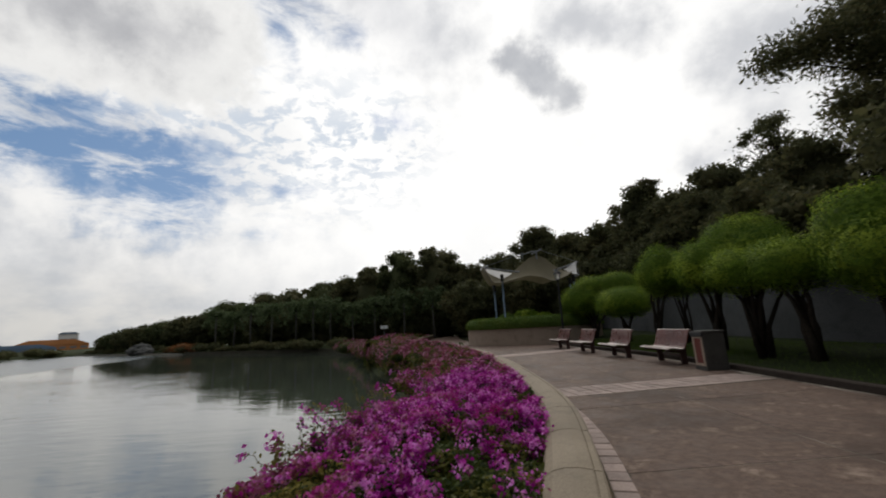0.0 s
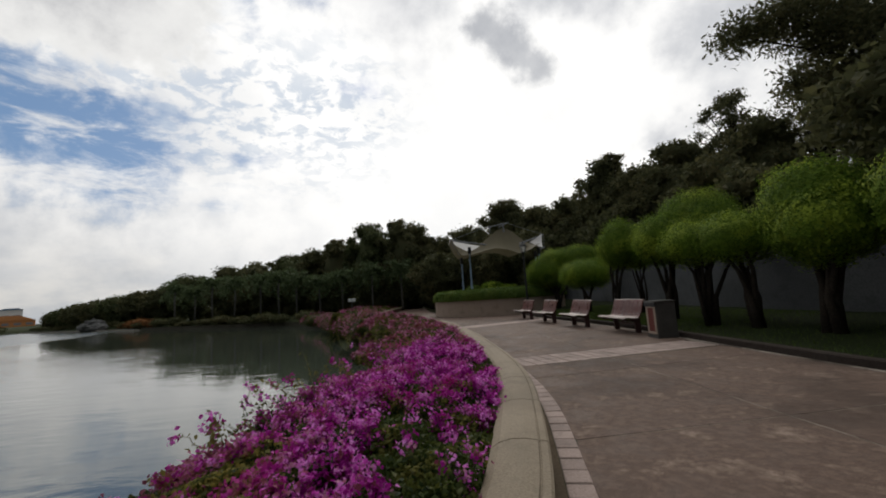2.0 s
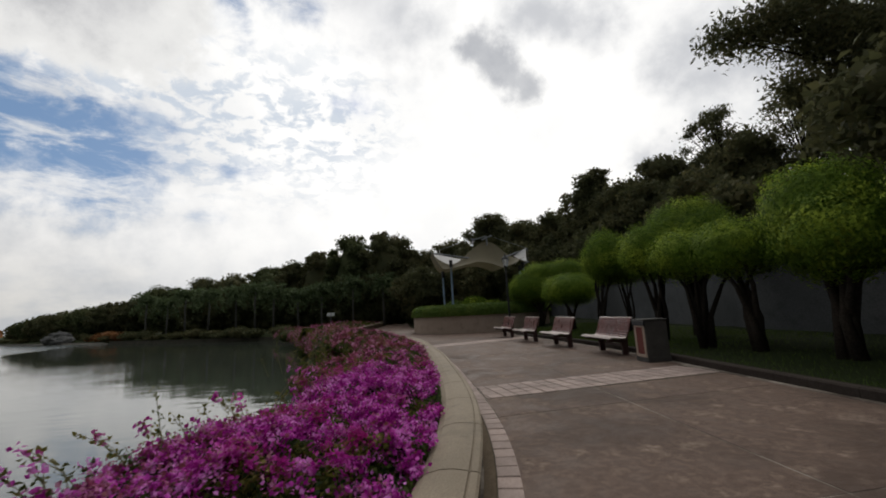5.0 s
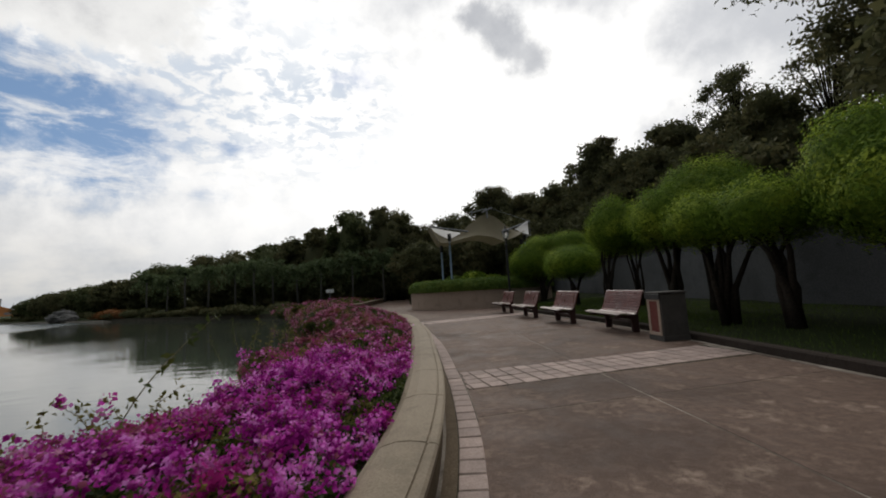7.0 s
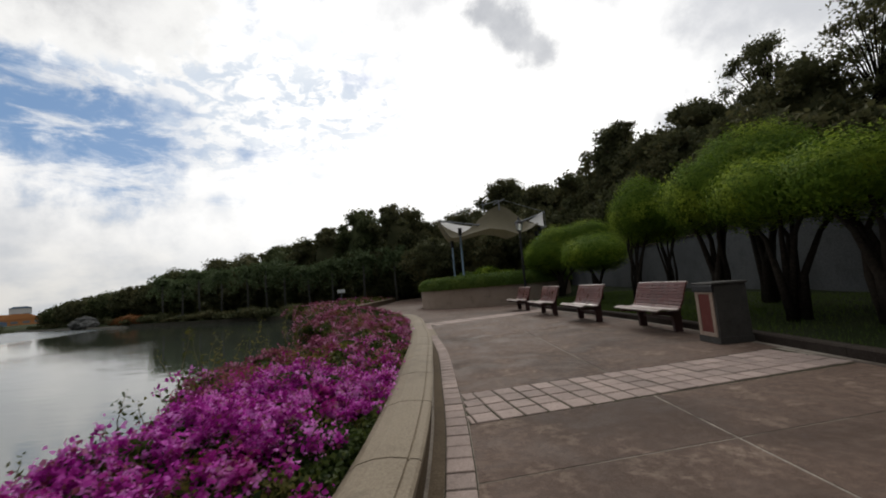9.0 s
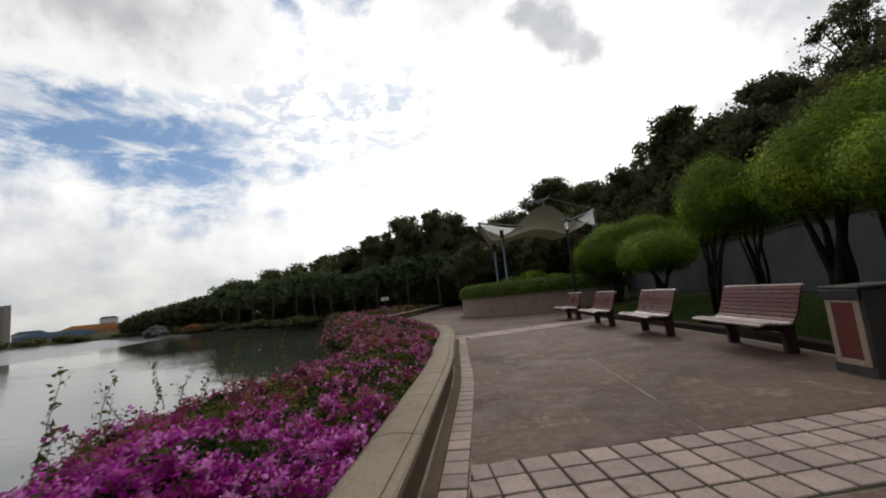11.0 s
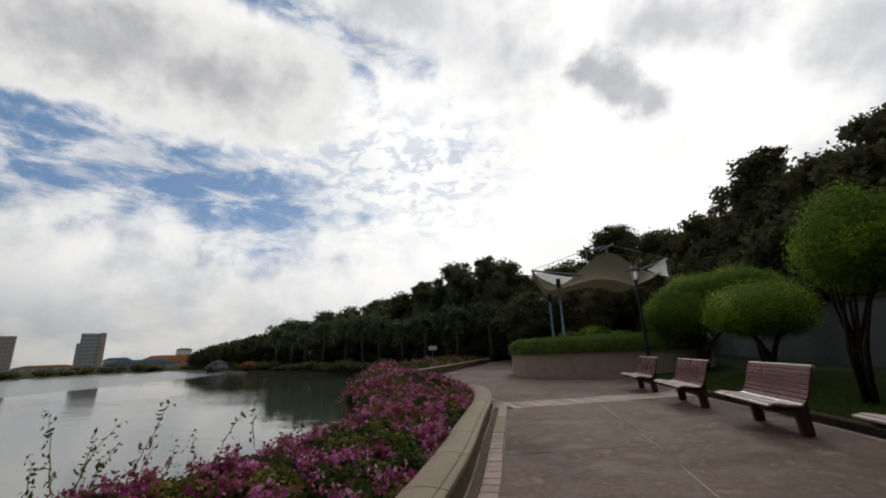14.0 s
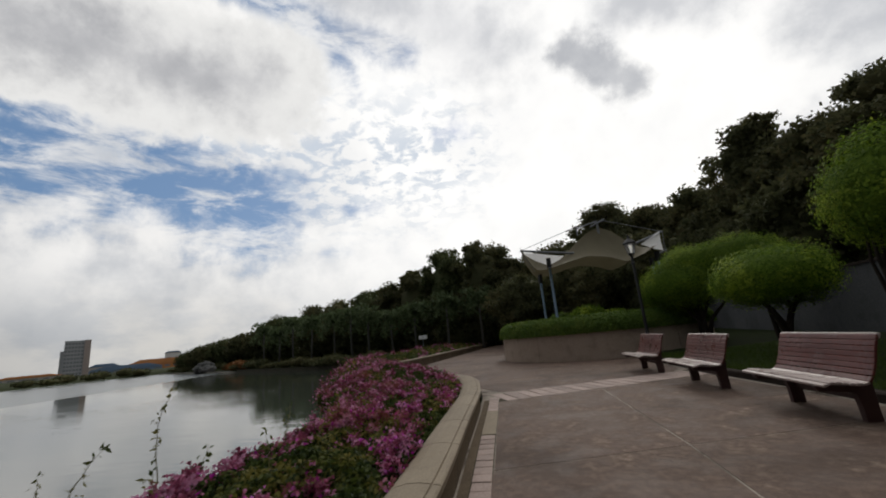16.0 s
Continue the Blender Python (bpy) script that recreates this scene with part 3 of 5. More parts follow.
def ground_sheet():
    """One sheet: land, the lake's bed, and on to the horizon."""
    def steps(a, b):
        near = np.arange(a, b, 2.5)
        near = np.concatenate([near[near < -16], np.arange(-16, 6, 0.7), near[near > 6]]) if a < -100 else np.concatenate([near[near < -4], np.arange(-4, 40, 0.8), near[near > 40]])
        out = np.geomspace(4, 1800, 16)
        return np.concatenate([a - out[::-1], near, b + out])
    xs, ys = steps(-150, 60), steps(-70, 130)
    gx, gy = np.meshgrid(xs, ys)
    p = np.stack([gx.ravel(), gy.ravel()], 1)
    poly = np.array(COAST)
    inside = np.zeros(len(p), bool)
    dist = np.full(len(p), 1e9)
    for i in range(len(poly)):
        a, b = poly[i], poly[(i + 1) % len(poly)]
        cross = ((a[1] > p[:, 1]) != (b[1] > p[:, 1]))
        with np.errstate(divide="ignore", invalid="ignore"):
            at = (b[0] - a[0]) * (p[:, 1] - a[1]) / (b[1] - a[1] + 1e-12) + a[0]
        inside ^= cross & (p[:, 0] < at)
        t = np.clip(((p - a) @ (b - a)) / ((b - a) @ (b - a)), 0, 1)
        dist = np.minimum(dist, np.hypot(*(p - (a + t[:, None] * (b - a))).T))
    sd = np.where(inside, -dist, dist)
    far = np.hypot(p[:, 0], p[:, 1])
    z = -0.95 + np.clip(sd * 0.5, -1.2, 0.75)
    z = z + np.clip((far - 60) / 150, 0, 1) * np.where(sd > 6, 0.5, 0)
    faces = []
    w = len(xs)
    for j in range(len(ys) - 1):
        for i in range(w - 1):
            k = j * w + i
            faces.append((k, k + 1, k + w + 1, k + w))
    ob = raw("ground", np.column_stack([p, z]), faces, M_GROUND, smooth=True)
    tagged(ob, "dark grassy ground and lake bank", "ground", kind="structure")


ground_sheet()
water = raw("water", [(x, y, WATER_Z) for x, y in ((-900, -500), (30, -500), (30, 160), (-900, 160))], [(0, 1, 2, 3)], M_WATER)
tagged(water, "calm grey-green lake water with soft ripples", "water", kind="structure")

# ---------------------------------------------------------------- paving
_ys = list(np.linspace(-8, 16.8, 60))
_left = [(STRIP(y) - 0.35, y) for y in _ys]
_right = [(KERB(y) + 0.02, y) for y in np.linspace(-8, 24, 60)]
_rest = [(5.9, 24), (3.0, 25.2), (1.4, 27.0), (0.95, 29), (1.5, 32), (0.4, 38), (-0.5, 60), (-3.1, 60), (-3.3, 44), (-3.6, 34), (-3.8, 28), (-4.0, 25.5), (-4.2, 23.4), (-3.0, 21.9), (-0.6, 20.6), (0.9, 18.4)]
floor = part("floor", slab(_left + _rest[::-1] + _right[::-1], -0.12, -0.003), M_GROUT)
tagged(floor, "grey concrete bed and joints of the paved promenade", "pavement", kind="structure")

LINES = [-7.5, -5.0, -2.2, 0.6, 3.38, 5.96, 6.97]
LINES2 = [7.92, 12.2, 16.36]
GAP = 0.008


def paving_slab(y0, y1, left, right):
    xs_ = np.linspace(0, 1, 7)
    lower, upper = [], []
    for k in xs_:
        ya, yb = y0, y1
        for _ in range(3):
            xa = left(ya) * (1 - k) + right(ya) * k
            ya = cross_y(y0, xa)
            xb = left(yb) * (1 - k) + right(yb) * k
            yb = cross_y(y1, xb)
        lower.append((xa, ya + GAP))
        upper.append((xb, yb - GAP))
    ob = part("paving_slab", slab(lower + upper[::-1], -0.05, 0.0), M_SLAB, floor)
    return ob


def middle_line(y):
    return 3.825 if y < 13 else 3.825 - 0.012 * (y - 13) ** 2


for ys_ in (LINES, LINES2):
    for a, b in zip(ys_, ys_[1:]):
        paving_slab(a, b, lambda y: STRIP(min(y, 16.8)) + GAP, lambda y: middle_line(y) - 0.012)
        paving_slab(a, b, lambda y: middle_line(y) + 0.012, lambda y: KERB(y) - 0.01)
# the wide stretch beyond the second band
_far = [(1.55, 17.45)] + [(x, cross_y(17.42, x)) for x in (2.5, 3.5, 4.5, 5.6)] + [(KERB(y) - 0.01, y) for y in (20, 22, 23.9)] + [p for p in _rest[:-1]] + [(1.0, 18.2)]
part("paving_slab", slab(_far, -0.05, 0.0), M_SLAB, floor)


def paver_block(w, d):
    bm = boxed(-w / 2, w / 2, -d / 2, d / 2, -0.05, 0.006, 0.006)
    data = bpy.data.meshes.new("paver")
    bm.to_mesh(data)
    bm.free()
    data.materials.append(M_PAVER)
    return data


rng = np.random.default_rng(4)
BLOCK = paver_block(0.207, 0.219)
STRIPBLOCK = paver_block(0.185, 0.196)


def lay(data, x, y, turn, parent):
    ob = new("paver", data)
    ob.parent = parent
    ob.matrix_basis = pose(x, y, rng.uniform(-0.002, 0.003), rng.normal(0, 0.4), rng.normal(0, 0.4), turn + rng.normal(0, 0.5))


LONGBLOCK = paver_block(0.25, 1.0)
for y0, y1, rows in ((6.97, 7.92, 4), (16.36, 17.42, 1)):
    band = thing("trim", "band of pale pink square pavers across the path", "paving", kind="structure")
    edge_lo = [(x, cross_y(y0, x) + 0.004) for x in np.linspace(STRIP(y0) + 0.01, 6.3, 8)]
    edge_hi = [(x, cross_y(y1, x) - 0.004) for x in np.linspace(STRIP(min(y1, 16.8)) + 0.01, 6.3, 8)]
    part("bed", slab(edge_lo + edge_hi[::-1], -0.04, -0.001), M_SOIL, band)
    ym, pitch = (y0 + y1) / 2, (y1 - y0) / rows
    slope = 0.2 + (ym - 7.5) * 0.027
    turn = math.atan(slope)
    x = STRIP(min(ym, 16.8)) - 0.13
    starts = {}
    while x < KERB(cross_y(ym, x)) - 0.1:
        for r in range(rows):
            off = (r - (rows - 1) / 2) * pitch
            px, py = x - math.sin(turn) * off, cross_y(ym, x) + math.cos(turn) * off
            if STRIP(min(py, 16.8)) + 0.08 < px < KERB(py) - 0.08:
                lay(BLOCK if rows == 4 else LONGBLOCK, px, py, math.degrees(turn), band)
                starts.setdefault(r, (px, py))
        x += (0.229 if rows == 4 else 0.275) * math.cos(turn)
    # cut pieces that close each row against the edging
    for px, py in starts.values():
        gap = px - 0.115 - STRIP(min(py, 16.8))
        if rows == 4 and gap > 0.03:
            wide = gap - 0.01
            lay(paver_block(wide, 0.219), px - (0.115 + wide / 2) * math.cos(turn), py - (0.115 + wide / 2) * math.sin(turn), math.degrees(turn), band)
strip = thing("trim", "curved edging strip of single pink pavers", "paving", kind="structure")
_under = [(STRIP(y) - 0.10, y) for y in np.arange(-2.5, 16.7, 0.3)]
part("bed", sweep(_under, [(-0.10, -0.05), (0.10, -0.05), (0.10, -0.001), (-0.10, -0.001)], 0, len(_under) - 1), M_SOIL, strip)
y = -2.5
while y < 16.6:
    dx = STRIP(y + 0.1) - STRIP(y - 0.1)
    turn = math.degrees(math.atan2(-dx, 0.2))
    if not 13.55 < y < 15.2:
        lay(STRIPBLOCK, STRIP(y) - 0.10, y, turn, strip)
    y += 0.212 * math.cos(math.radians(turn))
_wide = [(STRIP(y) - 0.10, y) for y in np.arange(13.6, 15.25, 0.15)]
part("concrete_patch", sweep(_wide, [(-0.095, -0.05), (0.095, -0.05), (0.095, 0.002), (-0.095, 0.002)], 0, len(_wide) - 1), M_CAP, strip)

# ---------------------------------------------------------------- flower bed wall
WALL_LINE = resample([(STRIP(y) - 0.29, y) for y in np.arange(-7.5, 16.0, 0.5)] + [(1.16, 16.6), (1.0, 17.6), (0.62, 18.6), (-0.1, 19.6), (-1.2, 20.4), (-2.6, 20.9), (-3.8, 21.0)], 0.21)
CAP_TOP = 0.33
wall = part("wall_flowerbed", sweep(WALL_LINE, [(-0.33, -0.9), (-0.03, -0.9), (-0.03, CAP_TOP - 0.07), (-0.33, CAP_TOP - 0.07)], 0, len(WALL_LINE) - 1), M_WALL)
tagged(wall, "low brown rendered wall round the flower bed", "wall", kind="structure")
CAP_PROFILE = [(0.0, CAP_TOP - 0.085), (0.008, CAP_TOP - 0.03), (-0.008, CAP_TOP - 0.018), (-0.052, CAP_TOP - 0.013), (-0.056, CAP_TOP - 0.022), (-0.064, CAP_TOP - 0.022), (-0.068, CAP_TOP - 0.010),
               (-0.16, CAP_TOP), (-0.25, CAP_TOP - 0.004), (-0.34, CAP_TOP - 0.028), (-0.40, CAP_TOP - 0.07), (-0.425, CAP_TOP - 0.13), (-0.33, CAP_TOP - 0.13), (-0.33, CAP_TOP - 0.085)]
for i in range(0, len(WALL_LINE) - 6, 5):
    stone = sweep(WALL_LINE, CAP_PROFILE, i, i + 5)
    cut = Vector((*WALL_LINE[i], 0)) * 0.5 + Vector((*WALL_LINE[i + 5], 0)) * 0.5
    for v in stone.verts:
        v.co = Vector((cut.x + (v.co.x - cut.x) * 0.987, cut.y + (v.co.y - cut.y) * 0.987, v.co.z))
    part("cap_stone", stone, M_CAP, wall, smooth=False)
gutter = part("gutter", sweep([(STRIP(y) - 0.235, y) for y in np.arange(-6, 16.6, 0.4)], [(-0.06, -0.08), (0.034, -0.08), (0.034, 0.0), (-0.06, 0.002)], 0, 56), M_WALL)
tagged(gutter, "narrow dirty concrete gutter along the wall", "gutter", kind="structure")

# second bed's wall, farther along the water
WALL2 = resample([(-5.0, 24.6), (-4.5, 25.2), (-4.2, 26.6), (-4.0, 29), (-3.8, 34), (-3.5, 44), (-3.2, 58), (-5, 75)], 0.5)
wall2 = part("wall_second_bed", sweep(WALL2, [(-0.33, -0.6), (-0.03, -0.6), (-0.03, 0.36), (-0.33, 0.36)], 0, len(WALL2) - 1), M_WALL)
tagged(wall2, "low brown wall of the farther flower bed", "wall", kind="structure")
for i in range(0, len(WALL2) - 3, 2):
    part("cap_stone", sweep(WALL2, [(0.01, 0.34), (0.01, 0.42), (-0.16, 0.44), (-0.36, 0.41), (-0.36, 0.34)], i, i + 2), M_CAP, wall2)

# ---------------------------------------------------------------- kerb, lawn, boundary wall
kerb_line = [(KERB(y), y) for y in np.arange(-7.6, 25.6, 0.4)]
kerb = thing("kerb", "low dark concrete kerb along the lawn", "kerb", kind="structure")
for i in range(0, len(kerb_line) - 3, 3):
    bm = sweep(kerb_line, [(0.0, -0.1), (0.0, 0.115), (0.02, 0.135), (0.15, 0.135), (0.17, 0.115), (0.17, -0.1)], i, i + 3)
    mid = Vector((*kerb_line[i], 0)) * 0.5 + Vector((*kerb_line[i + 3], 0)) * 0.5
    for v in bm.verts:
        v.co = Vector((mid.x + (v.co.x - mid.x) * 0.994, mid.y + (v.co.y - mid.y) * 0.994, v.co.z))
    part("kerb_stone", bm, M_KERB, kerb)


foot_line = [(x - 0.05, y) for x, y in kerb_line]
foot = part("kerb_foot", sweep(foot_line, [(-0.045, -0.04), (0.05, -0.04), (0.05, 0.006), (-0.045, 0.004)], 0, len(foot_line) - 1), M_GROUT)
tagged(foot, "pale mortar strip along the foot of the kerb", "kerb", kind="structure")


def lawn_z(x, y):
    u = max(0.0, x - KERB(min(max(y, -8), 26)) - 0.17)
    return 0.10 + 0.035 * u + 0.05 * noise.noise(Vector((x * 0.6, y * 0.6, 0)))


verts, faces = [], []
_ly = np.arange(-8, 40.1, 1.0)
_lu = np.linspace(0, 1, 10)
for yy in _ly:
    x0 = KERB(min(yy, 26)) + 0.165
    for u in _lu:
        xx = x0 + (16 - x0) * u
        verts.append((xx, yy, lawn_z(xx, yy)))
for j in range(len(_ly) - 1):
    for i in range(9):
        k = j * 10 + i
        faces.append((k, k + 1, k + 11, k + 10))
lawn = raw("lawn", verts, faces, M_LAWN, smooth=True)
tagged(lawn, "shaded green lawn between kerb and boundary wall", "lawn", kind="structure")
rng = np.random.default_rng(8)
n = 70000
gy = rng.uniform(1, 23, n)
# blades thinned at low y: the dark ground stands in for the crowns' shade
gy = gy[rng.uniform(0, 1, n) < np.interp(gy, [9.0, 12.0], [0.10, 1.0])]
n = len(gy)
gx = np.array([KERB(v) for v in gy]) + 0.2 + rng.uniform(0, 1, n) ** 1.5 * 4.5
base = np.column_stack([gx, gy, [lawn_z(a, b) for a, b in zip(gx, gy)]])
up = rng.normal(0, 0.35, (n, 3))
up[:, 2] = 1
up *= rng.uniform(0.03, 0.075, (n, 1))
side = rng.normal(0, 1, (n, 3)) * np.array([1, 1, 0])
side *= 0.004 / (np.linalg.norm(side, axis=1, keepdims=True) + 1e-6)
grass = quads("grass", np.stack([base - side, base + side, base + up + side * 0.3, base + up - side * 0.3], 1), M_GRASS)
tagged(grass, "short grass blades on the lawn", "grass", kind="stuff")

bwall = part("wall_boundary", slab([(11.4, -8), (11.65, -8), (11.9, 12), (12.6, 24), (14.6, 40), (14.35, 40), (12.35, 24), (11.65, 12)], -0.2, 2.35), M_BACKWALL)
tagged(bwall, "plain blue-grey rendered boundary wall behind the trees", "wall", kind="structure")
cop = part("wall_coping", slab([(11.34, -8), (11.71, -8), (11.96, 12), (12.66, 24), (14.66, 40), (14.29, 40), (12.29, 24), (11.59, 12)], 2.35, 2.43), M_KERB)
tagged(cop, "flat grey coping on the boundary wall", "coping", kind="structure")

# ---------------------------------------------------------------- benches


def bench(at):
    b = thing("park_bench", "reddish-brown slatted timber bench facing the lake", "bench", at, "benches along the path")
    L = 1.7
    # section: x = 0 under the top of the back, seat reaching to -x
    seat_at = smooth_line([(-0.60, 0.405), (-0.53, 0.425), (-0.455, 0.42), (-0.38, 0.405), (-0.305, 0.395), (-0.22, 0.402)])
    back_at = smooth_line([(0.0, -0.172), (1.0, -0.125), (2.0, -0.092), (3.0, -0.068), (4.0, -0.042), (5.0, -0.008)])
    seat = [(x, seat_at(x)) for x in np.linspace(-0.60, -0.222, 7)]
    backs = [(back_at(v), 0.44 + 0.084 * v) for v in np.linspace(0, 5, 8)]
    pieces = [(p, "seat_slat") for p in seat] + [(p, "back_slat") for p in backs]
    line = [p for p, _ in pieces]
    for i, ((x, z), name) in enumerate(pieces):
        a, c = line[max(i - 1, 0)], line[min(i + 1, len(line) - 1)]
        ang = math.degrees(math.atan2(c[1] - a[1], c[0] - a[0]))
        w = 0.055 if name == "seat_slat" else 0.062
        part(name, boxed(-w / 2, w / 2, -L / 2, L / 2, -0.014, 0.014, 0.006), M_SEAT_SHEEN if name == "seat_slat" else M_TIMBER, b, m=pose(x, 0, z + 0.018, 0, -ang, 0))
    part("top_rail", boxed(-0.03, 0.03, -L / 2, L / 2, -0.02, 0.02, 0.009), M_SEAT_SHEEN, b, m=pose(0.01, 0, 0.895, 0, -70, 0))
    outline = [(-0.60, 0.385), (-0.53, 0.405), (-0.44, 0.398), (-0.31, 0.375), (-0.215, 0.385), (-0.15, 0.43), (-0.09, 0.56), (-0.05, 0.70), (0.0, 0.86),
               (0.045, 0.86), (0.0, 0.68), (-0.04, 0.53), (-0.055, 0.40), (-0.06, 0.20), (-0.055, 0.0), (-0.20, 0.0), (-0.205, 0.15), (-0.225, 0.29), (-0.32, 0.315), (-0.45, 0.33), (-0.57, 0.34)]
    for y in (-0.62, 0.62):
        part("side_frame", prism(outline, y - 0.04, y + 0.04), M_BENCHLEG, b, "dark red-brown painted frame")
    part("stretcher", boxed(-0.14, -0.09, -0.58, 0.58, 0.20, 0.26, 0.006), M_BENCHLEG, b)
    return b


first = bench(pose(6.40, 11.50, 0.0, 0, 0, 0.5))
for x, y, a in ((5.96, 14.04, 0.5), (5.64, 16.73, 1.5), (5.42, 19.66, 3.0)):
    copy_thing(first, pose(x, y, 0.0, 0, 0, a))

# ---------------------------------------------------------------- litter bin
bin_ = thing("litter_bin", "square stone litter bin with a red-brown panel and black lid", "litter bin", pose(5.97, 9.34, 0))
body = boxed(0, 0.50, 0, 0.46, 0.0, 0.88, 0.012)
part("body", body, M_BINSTONE, bin_)
part("panel", boxed(-0.012, 0.0, 0.10, 0.36, 0.16, 0.74, 0.004), M_BINPANEL, bin_, "worn red-brown painted door panel")
part("opening", boxed(-0.035, 0.0, -0.006, 0.466, 0.775, 0.878, 0.006), M_BLACK, bin_, "black opening flap")
part("lid", boxed(-0.03, 0.52, -0.02, 0.48, 0.88, 0.915, 0.01), M_BINSTONE, bin_, "grey stone lid")
# surround coloured paler than the body to paint sky light on this face
for y0, y1, z0, z1 in ((0.03, 0.10, 0.10, 0.77), (0.36, 0.43, 0.10, 0.77), (0.10, 0.36, 0.10, 0.16), (0.10, 0.36, 0.74, 0.77)):
    part("surround", boxed(-0.018, 0.0, y0, y1, z0, z1, 0.004), M_PLANTER, bin_, "worn stone surround of the panel, coloured pale for sky light")
part("foot", boxed(-0.010, 0.508, -0.008, 0.468, 0.0, 0.10, 0.004), M_BINSTONE, bin_, "dark stone base")

# ---------------------------------------------------------------- round planter with hedge
PC, PR, PH = Vector((5.5, 29.0)), 4.7, 1.08


def ring(radius, a0, a1, steps):
    return [(PC.x + radius * math.cos(radians(a)), PC.y + radius * math.sin(radians(a))) for a in np.linspace(a0, a1, steps)]


planter = part("wall_planter", slab(ring(PR, 0, 355, 72), -0.1, PH), M_PLANTER)
tagged(planter, "curved beige rendered wall of the raised planter", "wall", kind="structure")
for a in range(196, 360, 34):
    x, y = PC.x + PR * math.cos(radians(a)), PC.y + PR * math.sin(radians(a))
    part("pilaster", boxed(-0.02, 0.012, -0.012, 0.012, 0.0, PH - 0.02), M_PLANTER, planter, m=pose(x, y, 0, 0, 0, a))
soil = part("soil", slab(ring(PR - 0.2, 0, 355, 48), PH, PH + 0.05), M_SOIL)
tagged(soil, "dark soil in the raised planter", "soil", kind="structure")


def hedge(name, label, line, width, z0, z1, count, mat, size, seed):
    """A clipped hedge along a line: a dark body under a skin of leaves."""
    h = thing(name, label, "hedge")
    r = np.random.default_rng(seed)
    prof = [(-width / 2, z0), (-width / 2 * 1.05, (z0 + z1) / 2), (-width / 2 * 0.8, z1 - 0.05), (0, z1), (width / 2 * 0.8, z1 - 0.05), (width / 2 * 1.05, (z0 + z1) / 2), (width / 2, z0)]
    part("core", sweep(line, [(a * 0.9, b - 0.03 if b > z0 else b) for a, b in prof], 0, len(line) - 1), mat, h)
    pts = np.array(line)
    seg = r.integers(0, len(line) - 1, count)
    t = r.uniform(0, 1, (count, 1))
    base_ = pts[seg] * (1 - t) + pts[seg + 1] * t
    way = pts[seg + 1] - pts[seg]
    way /= np.linalg.norm(way, axis=1, keepdims=True)
    right = np.column_stack([way[:, 1], -way[:, 0]])
    k = r.uniform(0, math.pi, count)
    c, s = np.cos(k), np.sin(k)
    off = np.sign(c) * np.abs(c) ** 0.75 * width / 2 * r.uniform(0.93, 1.08, count)
    zz = z0 + np.abs(s) ** 0.8 * (z1 - z0) * r.uniform(0.95, 1.06, count)
    centre = np.column_stack([base_ + right * off[:, None], zz])
    nor = np.column_stack([right * c[:, None], s])
    quads("leaf_skin", leaves(r, centre, size, nor, 0.5), mat, h)
    return h


hedge("clipped_hedge", "rounded clipped green hedge on the planter's rim", ring(PR - 0.56, 150, 372, 80), 1.34, PH - 0.06, PH + 0.62, 46000, M_HEDGE, 0.085, 21)

# shrubs inside the planter
def shrub(name, label, x, y, z, r, h, mat, size, count, seed):
    s = thing(name, label, "shrub")
    rg = np.random.default_rng(seed)
    bm = bmesh.new()
    lump(bm, (x, y, z + h * 0.5), (r * 0.75, r * 0.75, h * 0.45), seed)
    c, nn = on_ellipsoid(rg, count, (x, y, z + h * 0.5), (r, r, h * 0.5), 0.75)
    foliage("foliage", leaves(rg, c, size, nn, 0.3), bm, mat, s)


shrub("shrub", "loose yellow-green shrub under the canopy", 5.2, 29.5, PH + 0.05, 0.9, 1.2, M_TOPIARY, 0.14, 1500, 31)
shrub("shrub", "loose yellow-green shrub under the canopy", 6.6, 30.2, PH + 0.05, 0.8, 0.9, M_TOPIARY, 0.14, 1200, 32)
shrub("shrub", "loose yellow-green shrub under the canopy", 3.9, 30.6, PH + 0.05, 0.7, 1.0, M_HEDGE, 0.14, 1200, 33)

# ---------------------------------------------------------------- tensile canopy
canopy = thing("shade_canopy", "olive tensile canopy on blue-grey steel posts above the planter", "canopy")
POSTS = [((3.68, 29.8), 4.95), ((3.15, 31.2), 4.3), ((9.1, 29.9), 4.6), ((9.4, 32.0), 4.6)]
for (x, y), top in POSTS:
    p = part("post", tubed([(x, y, PH + 0.04), (x, y, top)], 0.068, 12), M_BLUE, canopy, "blue-grey steel post")
    part("collar", tubed([(x, y, top - 0.40), (x, y, top + 0.1)], 0.125, 12), M_BLACK, p)
    part("base_plate", tubed([(x, y, PH + 0.04), (x, y, PH + 0.10)], 0.2, 12), M_BLUE, p)


def sail(name, corners, sag, mat, label="", n=14):
    """A four-cornered membrane with hollow edges."""
    a, b, c, d = [Vector(p) for p in corners]
    verts, faces = [], []
    for j in range(n + 1):
        v = j / n
        for i in range(n + 1):
            u = i / n
            p = (a * (1 - u) + b * u) * (1 - v) + (d * (1 - u) + c * u) * v
            pull_u, pull_v = 4 * u * (1 - u), 4 * v * (1 - v)
            mid = (a + b + c + d) / 4
            edge = pull_u * (1 - pull_v) + pull_v * (1 - pull_u)
            p = p.lerp(Vector((mid.x, mid.y, p.z)), sag * edge)
            verts.append(p)
    for j in range(n):
        for i in range(n):
            k = j * (n + 1) + i
            faces.append((k, k + 1, k + n + 2, k + n + 1))
    return raw(name, verts, faces, mat, canopy, label, smooth=True)


